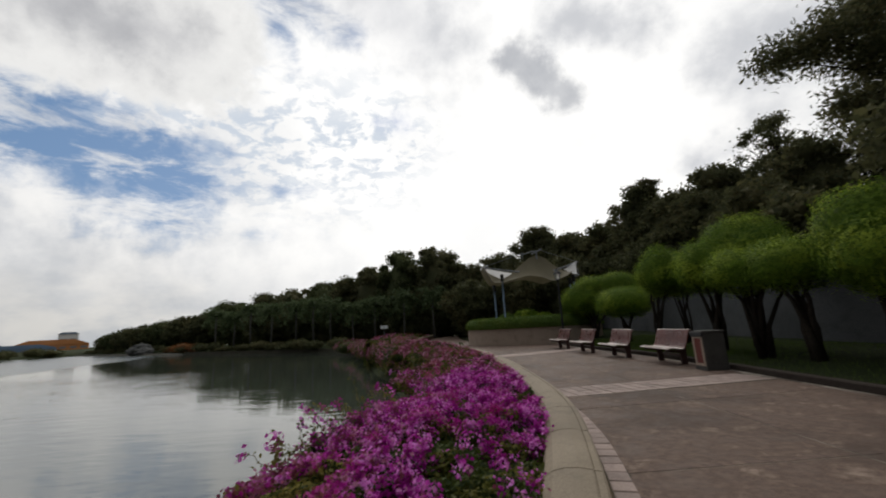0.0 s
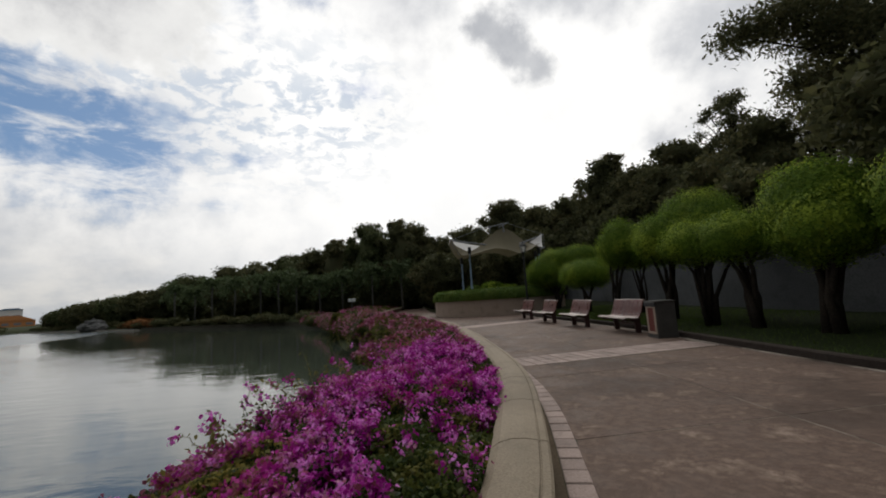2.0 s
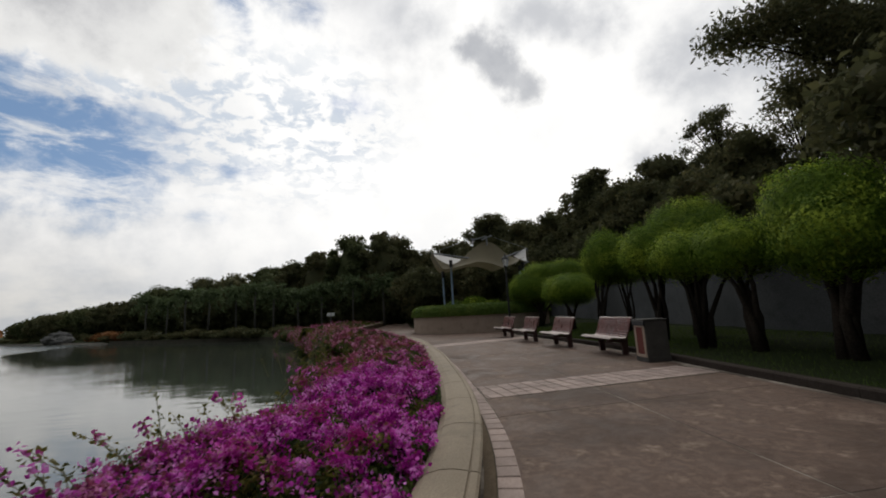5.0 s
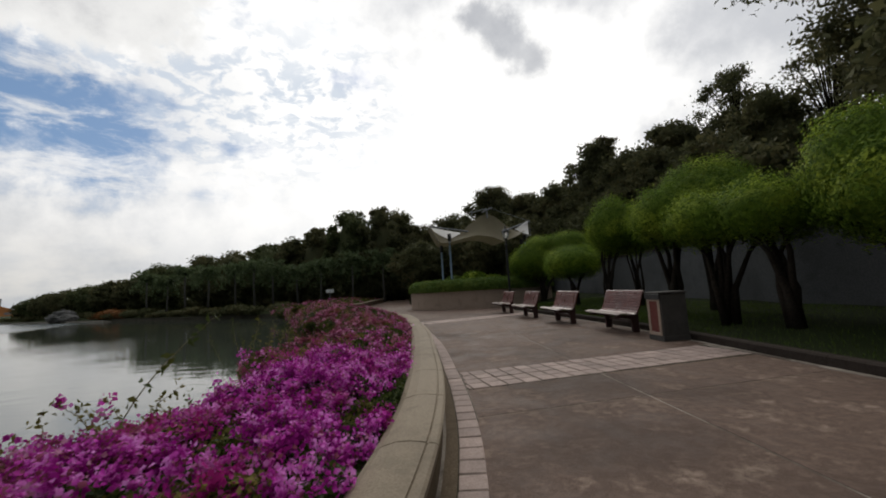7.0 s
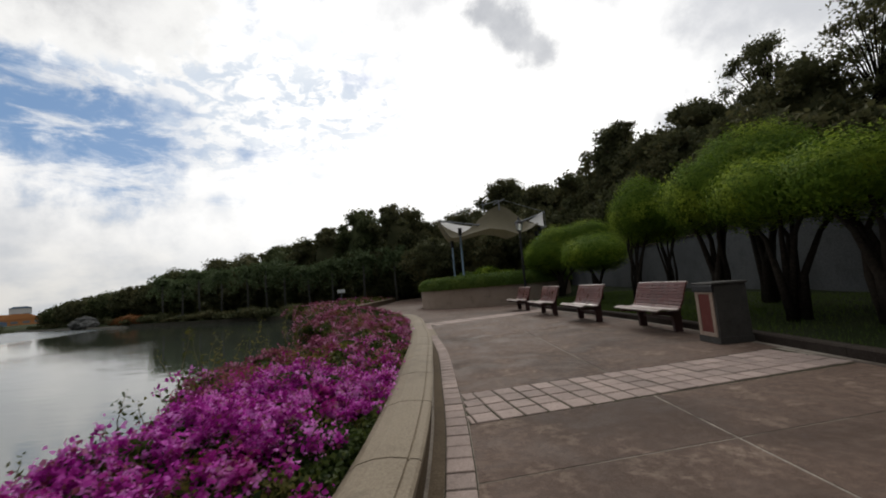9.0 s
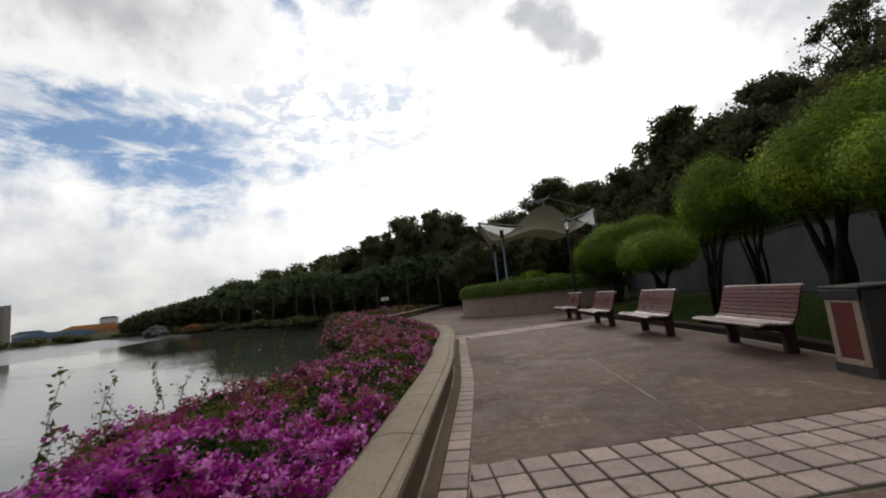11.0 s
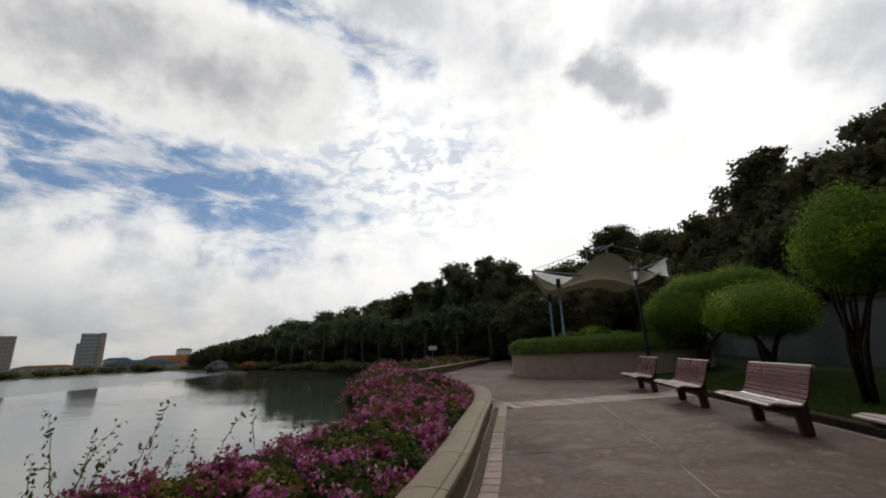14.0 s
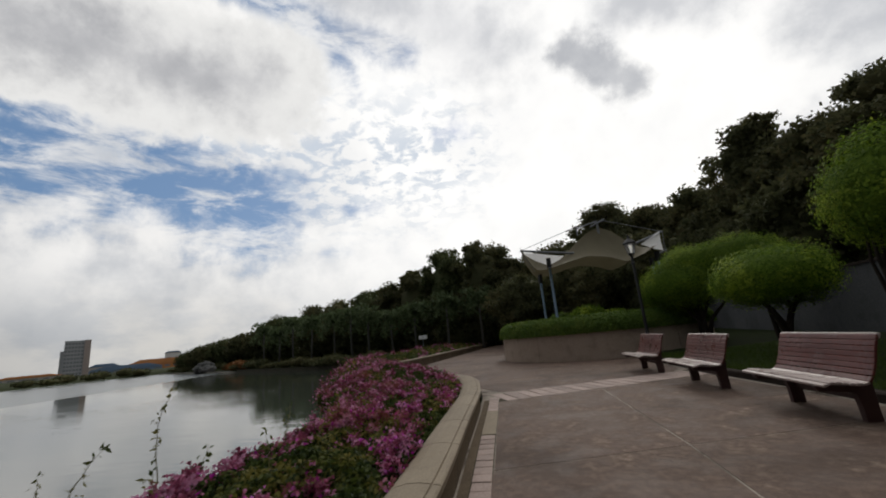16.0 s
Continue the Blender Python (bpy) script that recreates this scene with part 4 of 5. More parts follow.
def panel(name, y_top, y_low, lift, label):
    """One long side of the roof: a hollow upper edge from mast to mast over the peak, an arched lower edge."""
    us = np.linspace(2.3, 9.0, 40)
    tops = smooth_line([(2.3, 5.72), (2.9, 5.2), (3.7, 4.78), (4.4, 5.05), (5.2, 5.75), (6.0, 6.35), (6.6, 6.55), (7.2, 6.3), (7.9, 5.65), (8.5, 5.2), (9.0, 5.05)])
    lows = smooth_line([(2.3, 5.66), (2.6, 4.95), (2.95, 4.35), (3.6, 4.35), (4.6, 4.6), (5.6, 4.78), (6.6, 4.6), (7.4, 4.25), (8.2, 4.5), (9.0, 4.95)])
    verts_, faces_ = [], []
    K = 8
    for x in us:
        a, b = tops(x), lows(x) + lift
        for k in range(K + 1):
            v = k / K
            verts_.append((x, y_top + (y_low - y_top) * v, a + (b - a) * (v ** 0.8) - 0.25 * math.sin(math.pi * v) * (a - b) / 2))
    for i_ in range(len(us) - 1):
        for k in range(K):
            q = i_ * (K + 1) + k
            faces_.append((q, q + 1, q + K + 2, q + K + 1))
    return raw(name, verts_, faces_, M_SAIL, canopy, label, smooth=True)


panel("membrane", 30.6, 29.0, 0.0, "olive canvas roof drawn up to a peak")
panel("membrane", 30.62, 33.2, 0.15, "olive canvas roof drawn up to a peak")
sail("wing", [(2.34, 30.7, 5.72), (3.0, 30.9, 4.75), (3.75, 31.0, 4.65), (5.0, 30.9, 5.2)], 0.16, M_SAIL_WHITE, "white canvas side wing")
sail("wing", [(9.45, 29.9, 5.75), (8.35, 29.7, 5.15), (9.0, 29.9, 4.85), (9.5, 30.1, 4.75)], 0.10, M_SAIL_WHITE, "white canvas side wing")
for pts, r in (([(2.25, 30.0, 5.70), (4.9, 30.2, 5.25), (6.6, 30.5, 5.1)], 0.06), ([(9.6, 30.0, 5.72), (7.9, 30.2, 5.2), (6.6, 30.5, 5.1)], 0.06),
               ([(6.6, 30.5, 5.1), (6.6, 30.5, 6.85)], 0.06), ([(6.2, 30.4, 6.6), (7.0, 30.5, 6.95)], 0.05),
               ([(9.1, 29.9, 4.55), (9.6, 29.9, 4.72)], 0.05), ([(5.45, 30.3, 6.2), (5.45, 30.3, 6.75)], 0.04), ([(5.45, 30.3, 6.6), (6.6, 30.5, 6.9)], 0.04)):
    part("strut", tubed(pts, r, 8), M_STEEL, canopy, "grey steel strut")
for pts in ([(2.25, 30.0, 5.70), (5.45, 30.3, 6.7)], [(9.6, 30.0, 5.72), (6.9, 30.5, 6.9)], [(2.25, 30.0, 5.70), (2.9, 29.6, 4.4)], [(9.6, 30.0, 5.72), (9.55, 30.0, 4.7)]):
    part("cable", tubed(pts, 0.015, 6), M_STEEL, canopy)

# ---------------------------------------------------------------- lamp post
lamp = thing("lamp_post", "dark green-black park lamp with a glass lantern", "lamp post", pose(6.42, 24.0, 0.0) @ Matrix.Diagonal((1, 1, 0.935, 1)))
part("pole", turned([(0.14, 0.0), (0.14, 0.25), (0.085, 0.3), (0.08, 0.9), (0.06, 1.0), (0.05, 3.6), (0.075, 3.68), (0.04, 3.75), (0.05, 3.98), (0.13, 4.08)]), M_BLACK, lamp)
lant = part("lantern", turned([(0.12, 4.09), (0.20, 4.5)], 6), M_LAMPGLASS, lamp, "clear tapered lantern glass")
for k in range(6):
    a = 2 * math.pi * k / 6
    part("lantern_bar", tubed([(0.122 * math.cos(a), 0.122 * math.sin(a), 4.09), (0.203 * math.cos(a), 0.203 * math.sin(a), 4.5)], 0.012, 5), M_BLACK, lant)
part("cap", turned([(0.25, 4.50), (0.24, 4.54), (0.10, 4.68), (0.06, 4.70), (0.03, 4.82), (0.01, 4.86)], 6), M_BLACK, lamp, "peaked black lantern cap")

# ---------------------------------------------------------------- clipped trees along the lawn


def limb_tree(bm, rng_, base_, tops, r0):
    """Stems that rise close together and spread under the crown."""
    for top in tops:
        b = Vector(base_) + Vector((rng_.normal(0, 0.07), rng_.normal(0, 0.07), 0))
        t = Vector(top)
        rise, out = t.z - b.z, Vector((t.x - b.x, t.y - b.y, 0))
        mid1 = b + out * 0.13 + Vector((rng_.normal(0, 0.04), rng_.normal(0, 0.04), rise * 0.36))
        mid2 = b + out * 0.42 + Vector((rng_.normal(0, 0.06), rng_.normal(0, 0.06), rise * 0.70))
        tube(bm, [b, mid1, mid2, t], [r0 * 1.15, r0 * 0.8, r0 * 0.55, r0 * 0.3], 7)


def clipped_tree(x, y, crowns, stems, r0, seed, label, count=20000):
    z0 = lawn_z(x, y) - 0.03
    t = thing("clipped_tree", label, "tree", None, "clipped trees along the lawn")
    r = np.random.default_rng(seed)
    bm = bmesh.new()
    tops = []
    for k in range(stems):
        c = crowns[k % len(crowns)]
        a = 2 * math.pi * k / stems + r.uniform(0, 1)
        tops.append((c[0] + math.cos(a) * c[3] * 0.5, c[1] + math.sin(a) * c[4] * 0.5, c[2] - c[5] * 0.3))
    limb_tree(bm, r, (x, y, z0), tops, r0)
    part("trunk", bm, M_BARK, t, "dark multi-stemmed trunk", smooth=True)
    core, cs, ns = bmesh.new(), [], []
    for k, c in enumerate(crowns):
        lump(core, c[:3], (c[3] * 0.84, c[4] * 0.84, c[5] * 0.82), seed + k * 1.7, 3, 0.12)
        n_ = int(count * c[3] * c[5] / 1.1)
        p, q = on_ellipsoid(r, n_, c[:3], c[3:6], 0.84)
        bumps = np.array([noise.noise(Vector(v * 1.9)) + 0.7 * noise.noise(Vector(v * 5.0)) for v in p])[:, None]
        p = p + q * (bumps * 0.17 + r.uniform(0, 1, (len(p), 1)) ** 4 * 0.22)
        p[:, 2] = np.where(p[:, 2] < c[2], c[2] + (p[:, 2] - c[2]) * 0.86, p[:, 2])
        cs.append(p)
        ns.append(q)
    for v in core.verts:
        near = min(crowns, key=lambda c_: (v.co.x - c_[0]) ** 2 + (v.co.y - c_[1]) ** 2)
        if v.co.z < near[2]:
            v.co.z = near[2] + (v.co.z - near[2]) * 0.80
    p, q = np.vstack(cs), np.vstack(ns)
    foliage("crown", leaves(r, p, 0.075, q, 0.80, 0.38), core, M_TOPIARY, t, "dense fine yellow-green clipped foliage")


TREES = [
    ((8.2, 19.1), [(8.3, 19.2, 1.98, 1.22, 1.25, 0.72)], 6, 0.07, "small clipped tree with a low rounded crown"),
    ((7.95, 15.5), [(8.28, 15.4, 2.92, 0.78, 0.88, 0.98)], 8, 0.045, "clipped tree with a rounded crown on several thin stems"),
    ((9.05, 15.6), [(9.15, 15.6, 2.85, 0.70, 0.8, 0.90)], 7, 0.045, "clipped tree with a rounded crown on several thin stems"),
    ((8.2, 12.3), [(8.10, 12.2, 2.70, 0.80, 0.85, 0.80)], 5, 0.09, "clipped tree with a small yellowish crown"),
    ((9.6, 12.6), [(9.65, 12.5, 3.20, 1.15, 1.1, 1.12), (9.35, 11.7, 2.95, 0.75, 0.75, 0.85)], 5, 0.11, "tall clipped tree with a wide domed crown"),
    ((7.96, 10.18), [(7.95, 10.55, 2.36, 0.74, 0.85, 0.58), (8.6, 10.1, 2.42, 0.8, 0.8, 0.55)], 6, 0.075, "clipped tree with a flat wide crown"),
    ((8.19, 8.95), [(8.25, 9.25, 2.30, 0.85, 0.85, 0.60)], 5, 0.085, "clipped tree with a flat wide crown"),
    ((8.33, 7.3), [(8.85, 7.75, 2.62, 1.0, 0.95, 1.12), (8.5, 7.3, 2.2, 0.8, 0.8, 0.8)], 6, 0.10, "tall clipped tree with a billowing crown"),
    ((8.9, 5.3), [(9.2, 5.5, 2.45, 1.15, 1.05, 1.05)], 5, 0.11, "tall clipped tree with a billowing crown"),
    ((8.6, 2.9), [(8.9, 2.8, 2.7, 1.4, 1.4, 1.05)], 4, 0.12, "tall clipped tree with a billowing crown"),
    ((8.6, 0.1), [(8.9, 0.1, 2.8, 1.5, 1.4, 1.05)], 4, 0.12, "tall clipped tree with a billowing crown"),
    ((9.0, -2.2), [(9.2, -2.2, 2.8, 1.5, 1.4, 1.05)], 4, 0.12, "tall clipped tree with a billowing crown"),
    ((8.5, 24.6), [(8.1, 25.0, 2.4, 1.25, 1.2, 1.0), (9.0, 25.4, 3.05, 1.4, 1.3, 0.95), (10.3, 24.6, 3.1, 1.4, 1.2, 0.95)], 6, 0.08, "clipped tree with a loose rounded crown"),
]
for i, ((x, y), crowns, stems, r0, label) in enumerate(TREES):
    clipped_tree(x, y, crowns, stems, r0, 100 + i, label)

# ---------------------------------------------------------------- large trees behind


def big_tree(x, y, z0, top, spread, seed, mat, label, clumps=14, size=0.42, per=420, low=0.25, name="tree", lace=0.0):
    """A trunk with limbs and a crown of many overlapping clumps with an uneven outline."""
    t = thing(name, label, "tree")
    r = np.random.default_rng(seed)
    h = top - z0
    bm = bmesh.new()
    trunk_top = Vector((x + r.normal(0, 0.3), y + r.normal(0, 0.3), z0 + h * 0.7))
    tube(bm, [(x, y, z0 - 0.2), Vector((x, y, z0)).lerp(trunk_top, 0.5) + Vector((r.normal(0, 0.2), 0, 0)), trunk_top], [h * 0.022, h * 0.016, h * 0.006], 8)
    core = bmesh.new()
    cs, ns = [], []
    mid, half = z0 + h * (1 + low) / 2, h * (1 - low) / 2
    for k in range(clumps):
        a = k * 2.4 + r.uniform(-0.5, 0.5)
        v = -0.95 + 1.9 * (k + 0.5) / clumps
        shell = math.sqrt(max(0.04, 1 - v * v))
        rad = spread * (r.uniform(0.15, 0.30) if lace else r.uniform(0.30, 0.46))
        rz = rad * (r.uniform(0.22, 0.40) if lace else r.uniform(0.6, 0.85))
        reach = max(0.0, (spread - rad * 0.7) * shell) * r.uniform(0.55, 1.0)
        if lace:
            a = r.uniform(0, 2 * math.pi)
            reach = spread * (1.10 - 0.26 * (v + 1)) * r.uniform(0.1, 1.0)
        c = Vector((x + reach * math.cos(a), y + reach * math.sin(a), mid + v * (half - rz * 0.6)))
        c.z = min(c.z, top - rz * 0.9)
        tube(bm, [Vector((x, y, z0)).lerp(trunk_top, min(1.0, max(0.35, (c.z - z0) / h - (0.04 if lace else 0.12)))), c.lerp(trunk_top, 0.4), c], [h * (0.0032 if lace else 0.009), h * (0.0022 if lace else 0.006), h * 0.0012], 5)
        if not lace:
            lump(core, c, (rad * 0.78, rad * 0.78, rz * 0.76), seed + k, 1, 0.35)
        p, q = on_ellipsoid(r, per, c, (rad, rad, rz), 0.2 if lace else 0.62)
        p = p + r.normal(0, rad * (0.30 if lace else 0.12), p.shape)
        cs.append(p)
        ns.append(q)
    if not lace:
        lump(core, (x, y, mid), (spread * 0.62, spread * 0.62, half * 0.74), seed, 2, 0.3)
    # loose sprays that break the outline
    sprays, q = on_ellipsoid(r, 0 if lace else 30, (x, y, mid), (spread * 0.90, spread * 0.90, half * 0.90), 0.98, -0.2)
    for c, nrm in zip(sprays, q):
        cs.append(c + nrm * r.uniform(0, 0.4, (70, 1)) + r.normal(0, 0.27, (70, 3)) * np.array([1, 1, 0.7]))
        ns.append(np.tile(nrm, (70, 1)))
    part("trunk", bm, M_BARK, t, smooth=True)
    foliage("crown", leaves(r, np.vstack(cs), size, np.vstack(ns), 0.2, 0.6), core, mat, t)


# along the far side of the planter and behind the boundary wall
BIG = [(1.5, 58, 9.6, 4.5), (6.5, 56, 10.6, 4.6), (10.8, 51, 12.8, 4.0), (13.9, 47, 11.3, 3.8), (16.8, 44, 11.3, 3.8), (18.6, 38.0, 13.9, 2.9), (19.8, 34.5, 11.6, 3.6), (17.0, 38, 9.0, 3.6),
       (22.2, 31.5, 12.6, 3.6), (20.0, 30.0, 10.3, 3.2), (23.0, 24.5, 11.4, 3.4), (19.0, 24.0, 8.6, 3.0), (12.0, 41, 7.5, 3.6), (7.5, 44, 6.8, 3.8), (2.0, 46, 6.0, 3.6), (16.5, 31, 7.5, 3.0), (17, 18.5, 6.2, 3.0),
       (18.5, 12, 6.0, 3.2), (13.6, 4.6, 8.6, 3.7), (15.5, 2, 9, 3.6), (15.5, -1, 10, 4.0), (14.5, -8, 11, 4.5), (7, -15, 10, 4.5), (0, -20, 10, 4.5)]
for i, (x, y, top, spread) in enumerate(BIG):
    big_tree(x, y, 0.0, top * 1.06, spread, 300 + i, M_TREE, "large dark leafy tree behind the park wall", 22, 0.30, 420, 0.12)
# a spreading crown that shades the nearer clipped trees
big_tree(12.6, 6.6, 0.0, 6.4, 3.2, 340, M_TREE, "dark tree leaning over the lawn", 24, 0.24, 520, 0.50)
# open feathery crowns against the sky
for i, (x, y, top, spread) in enumerate([(23.6, 27.3, 15.4, 2.9), (25.5, 22.5, 14.5, 3.3), (19.2, 36.8, 14.6, 1.6), (10.6, 49.5, 13.4, 2.3)]):
    big_tree(x, y, 0.0, top, spread, 360 + i, M_TREE, "tall open-crowned tree with airy branches", 70, 0.17, 190, 0.42, lace=1.0)
# the tree whose boughs hang over the lawn
BOUGHS = [(11.4, 12.0, 9.7, 0.75, 0.42), (12.2, 12.1, 9.9, 0.95, 0.6), (13.0, 11.6, 10.2, 1.0, 0.75), (13.7, 12.5, 10.5, 1.1, 0.85), (14.6, 12.0, 10.9, 1.3, 1.1), (15.6, 12.0, 10.2, 1.4, 1.2), (15.6, 12.4, 11.9, 1.5, 1.1),
          (14.9, 11.5, 9.2, 1.1, 0.8), (16.6, 12.0, 8.6, 1.5, 1.1), (13.4, 12.0, 8.0, 0.55, 0.3), (14.2, 12.3, 7.8, 0.8, 0.5), (15.0, 12.0, 7.2, 1.0, 0.7), (15.9, 11.8, 6.4, 1.0, 0.7), (14.8, 12.2, 6.3, 0.7, 0.4),
          (17.2, 12.0, 10.2, 1.6, 1.4), (16.9, 12.2, 6.9, 1.3, 1.0),
          (15.2, 12.0, 8.2, 1.4, 1.0), (16.2, 11.6, 7.5, 1.4, 1.0), (14.3, 11.9, 9.5, 1.2, 0.8), (15.4, 11.2, 5.5, 1.2, 0.8), (16.4, 11.2, 5.0, 1.3, 0.9)]


def bough_tree():
    t = thing("tree", "tall spreading tree with overhanging dark boughs", "tree")
    r = np.random.default_rng(380)
    bm, core, cs, ns = bmesh.new(), bmesh.new(), [], []
    stem = [Vector((17.4, 12.4, -0.2)), Vector((17.1, 12.2, 4.5)), Vector((16.6, 12.0, 8.0)), Vector((16.0, 12.0, 11.5))]
    tube(bm, stem, [0.36, 0.28, 0.2, 0.08], 10)
    for k, (x, y, z, a, b) in enumerate(BOUGHS):
        c = Vector((x, y, z))
        start = min(stem, key=lambda v: abs(v.z - z + 0.8))
        tube(bm, [start, start.lerp(c, 0.5) + Vector((0, 0, 0.25)), c], [0.06, 0.035, 0.012], 6)
        p, q = on_ellipsoid(r, int(860 * a * (a + b) / 2) + 130, c, (a, a, b), 0.1)
        p = p + r.normal(0, 0.22, p.shape) + np.array([0, 0, -0.25]) * (r.uniform(0, 1, (len(p), 1)) ** 3)
        cs.append(p)
        ns.append(q)
        if a > 1.35 and z > 9.5:
            lump(core, c, (a * 0.5, a * 0.5, b * 0.5), k, 1, 0.5)
    part("trunk", bm, M_BARK, t, smooth=True)
    foliage("crown", leaves(r, np.vstack(cs), 0.20, np.vstack(ns), 0.1, 0.34), core, M_TREE, t)


bough_tree()

# far woods round the lake
for i, (x, y, top, spread) in enumerate([(-2.8, 58, 12.2, 4.4), (-8.3, 62, 12.6, 4.4), (-14, 66, 11.0, 4.6), (-18.5, 69, 10.6, 4.2), (-24, 73, 10.3, 5.2), (-31, 76, 9.7, 6.0), (-38, 79, 9.6, 6.0), (-47.5, 81, 8.6, 4.2),
                                         (-54, 84, 6.8, 4.5), (-61, 88, 6.4, 5.0), (-68, 91, 6.0, 5.0), (-76, 95, 5.4, 5.0), (-83, 99, 4.9, 5.0), (-90, 104, 4.4, 5.0), (-98, 110, 3.8, 4.6)]):
    big_tree(x, y, -0.3, top * (1.10 if x > -16 else 1.05), spread, 400 + i, M_TREE_OLIVE if i % 3 == 1 else M_TREE, "round dark tree on the far shore", 18, 0.42, 420, 0.06)


def palm(x, y, z0, top, seed):
    t = thing("palm_tree", "slender palm with a drooping feathery head on the far shore", "palm tree", None, "palms along the far shore")
    r = np.random.default_rng(seed)
    top += r.uniform(-0.7, 1.1)
    crown_at = Vector((x, y, top - 1.9))
    part("trunk", tubed([(x, y, z0 - 0.2), (x + r.normal(0, 0.1), y, (z0 + top) / 2), crown_at], [0.17, 0.13, 0.11], 7), M_PALMBARK, t, "pale grey palm trunk", smooth=True)
    pts = []
    for k in range(34):
        a = 2.4 * k + r.uniform(-0.3, 0.3)
        lift, reach_ = r.uniform(-0.5, 1.7), r.uniform(1.3, 2.5)
        for s in np.linspace(0.12, 1.0, 9):
            rad = reach_ * s
            zz = crown_at.z + lift * 1.6 * s - 1.7 * s * s
            for w in (-1, 1):
                pts.append((x + rad * math.cos(a) + w * 0.16 * math.sin(a), y + rad * math.sin(a) - w * 0.16 * math.cos(a), zz - 0.1))
    pts = np.array(pts)
    tagged(quads("frond_head", leaves(r, pts + r.normal(0, 0.12, pts.shape), 0.62, None, 0, 0.35), M_PALM, t), kind="stuff")


for i, (x, y, top) in enumerate([(-3.2, 52.5, 7.4), (-7.3, 53.5, 6.4), (-11.4, 54, 7.3), (-14.6, 55, 6.6), (-18.2, 56, 7.8), (-21, 57, 6.9), (-24, 58, 7.6), (-29, 60.5, 7.8), (-33.5, 63, 7.0), (-38, 66, 6.8), (-43, 69, 7.4)]):
    palm(x, y, -0.2, top, 500 + i)

# ---------------------------------------------------------------- beyond the lake


tower = thing("tower_block", "grey office tower with a warm-coloured side beyond the lake", "tower", pose(-342, 250, -0.3, 0, 0, 54))
part("main_block", boxed(-7.0, 4.5, 0, 12, 0, 27), M_TOWER, tower)
part("side_block", boxed(4.5, 8.2, -0.6, 11, 0, 27.3), M_TOWER_WARM, tower, "warm grey end bay")
part("step_block", boxed(-9.0, -7.0, 1, 11, 0, 19.5), M_TOWER, tower)
for j in range(9):
    for i in range(6):
        part("window", boxed(-6.6 + i * 1.85, -5.2 + i * 1.85, -0.07, 0.0, 1.5 + j * 2.8, 3.0 + j * 2.8), M_GLASS_DARK, tower)


def shed(name, label, at, w, d, h, wall_mat, roof_mat, ridge):
    s = thing(name, label, "building", at)
    part("wall", boxed(-w / 2, w / 2, 0, d, 0, h), wall_mat, s)
    part("roof", prism([(-w / 2 - 0.4, h), (w / 2 + 0.4, h), (w * 0.30, h + ridge), (-w * 0.30, h + ridge)], -0.4, d + 0.4), roof_mat, s)
    n_ = max(2, int(w / 5))
    for i in range(n_):
        u = -w / 2 + (i + 0.5) * w / n_
        part("window", boxed(u - w / n_ * 0.3, u + w / n_ * 0.3, -0.06, 0.0, h * 0.35, h * 0.7), M_GLASS_DARK, s)


shed("long_shed", "long low building with a blue-grey roof beyond the lake", pose(-263, 226, -0.3, 0, 0, 49), 38, 14, 2.6, M_BLUEROOF, M_BLUEROOF, 2.2)
shed("orange_building", "low building with an orange roof beyond the lake", pose(-262, 248, -0.3, 0, 0, 47), 36, 14, 4.2, M_ORANGE, M_ORANGE, 3.2)
shed("orange_building", "low building with an orange roof beyond the lake", pose(-290, 232, -0.3, 0, 0, 50), 16, 12, 5.2, M_PALE, M_BLUEROOF, 1.8)
shed("orange_building", "low building with an orange roof beyond the lake", pose(-300, 196, -0.3, 0, 0, 54), 30, 12, 2.2, M_PALE, M_ORANGE, 1.4)
shed("white_building", "white block beyond the trees", pose(-288, 284, -0.3, 0, 0, 45), 11, 9, 12.0, M_WHITE, M_BLUEROOF, 1.2)
for i in range(26):
    r_ = np.random.default_rng(700 + i)
    u = i / 25
    shrub("shore_bush", "dark bush along the far bank", -112 - 8 * u + r_.normal(0, 1.5), 106 - 110 * u + r_.normal(0, 1), -0.6, r_.uniform(1.6, 3.0), r_.uniform(1.2, 2.4), M_TREE, 0.6, 160, 700 + i)
for i in range(30):
    r_ = np.random.default_rng(800 + i)
    u = i / 29
    xk = np.interp(u, [0, 0.3, 0.6, 1], [-16, -34, -62, -104])
    yk = np.interp(u, [0, 0.3, 0.6, 1], [50, 62, 82, 110])
    shrub("shore_bush", "low dark bush along the far bank", xk + r_.normal(0, 1), yk + r_.normal(0, 0.6), -0.5, r_.uniform(1.0, 2.2), r_.uniform(0.7, 1.5), M_TREE, 0.3, 420, 800 + i)

for i in range(34):
    r_ = np.random.default_rng(860 + i)
    u = i / 33
    xk = np.interp(u, [0, 0.25, 0.5, 0.75, 1], [20, 2, -14, -48, -104])
    yk = np.interp(u, [0, 0.25, 0.5, 0.75, 1], [46, 58, 68, 88, 118])
    shrub("thicket", "dark undergrowth beneath the far trees", xk + r_.normal(0, 0.8), yk + r_.normal(0, 0.8), -0.4, r_.uniform(3.0, 4.2), r_.uniform(3.6, 5.0) * (1 - 0.4 * u), M_TREE, 0.4, 500, 860 + i)

M_BOULDER = mineral("boulder", (0.09, 0.09, 0.086), (0.17, 0.168, 0.16), 3.0, (0.12, 0.12, 0.11), 0.6, 0.9, 0.03)
M_RUSSET = leafy("russet_leaf", (0.10, 0.045, 0.018), (0.24, 0.10, 0.035), (0.30, 0.14, 0.05), 0.3, 0.7, 0.3)


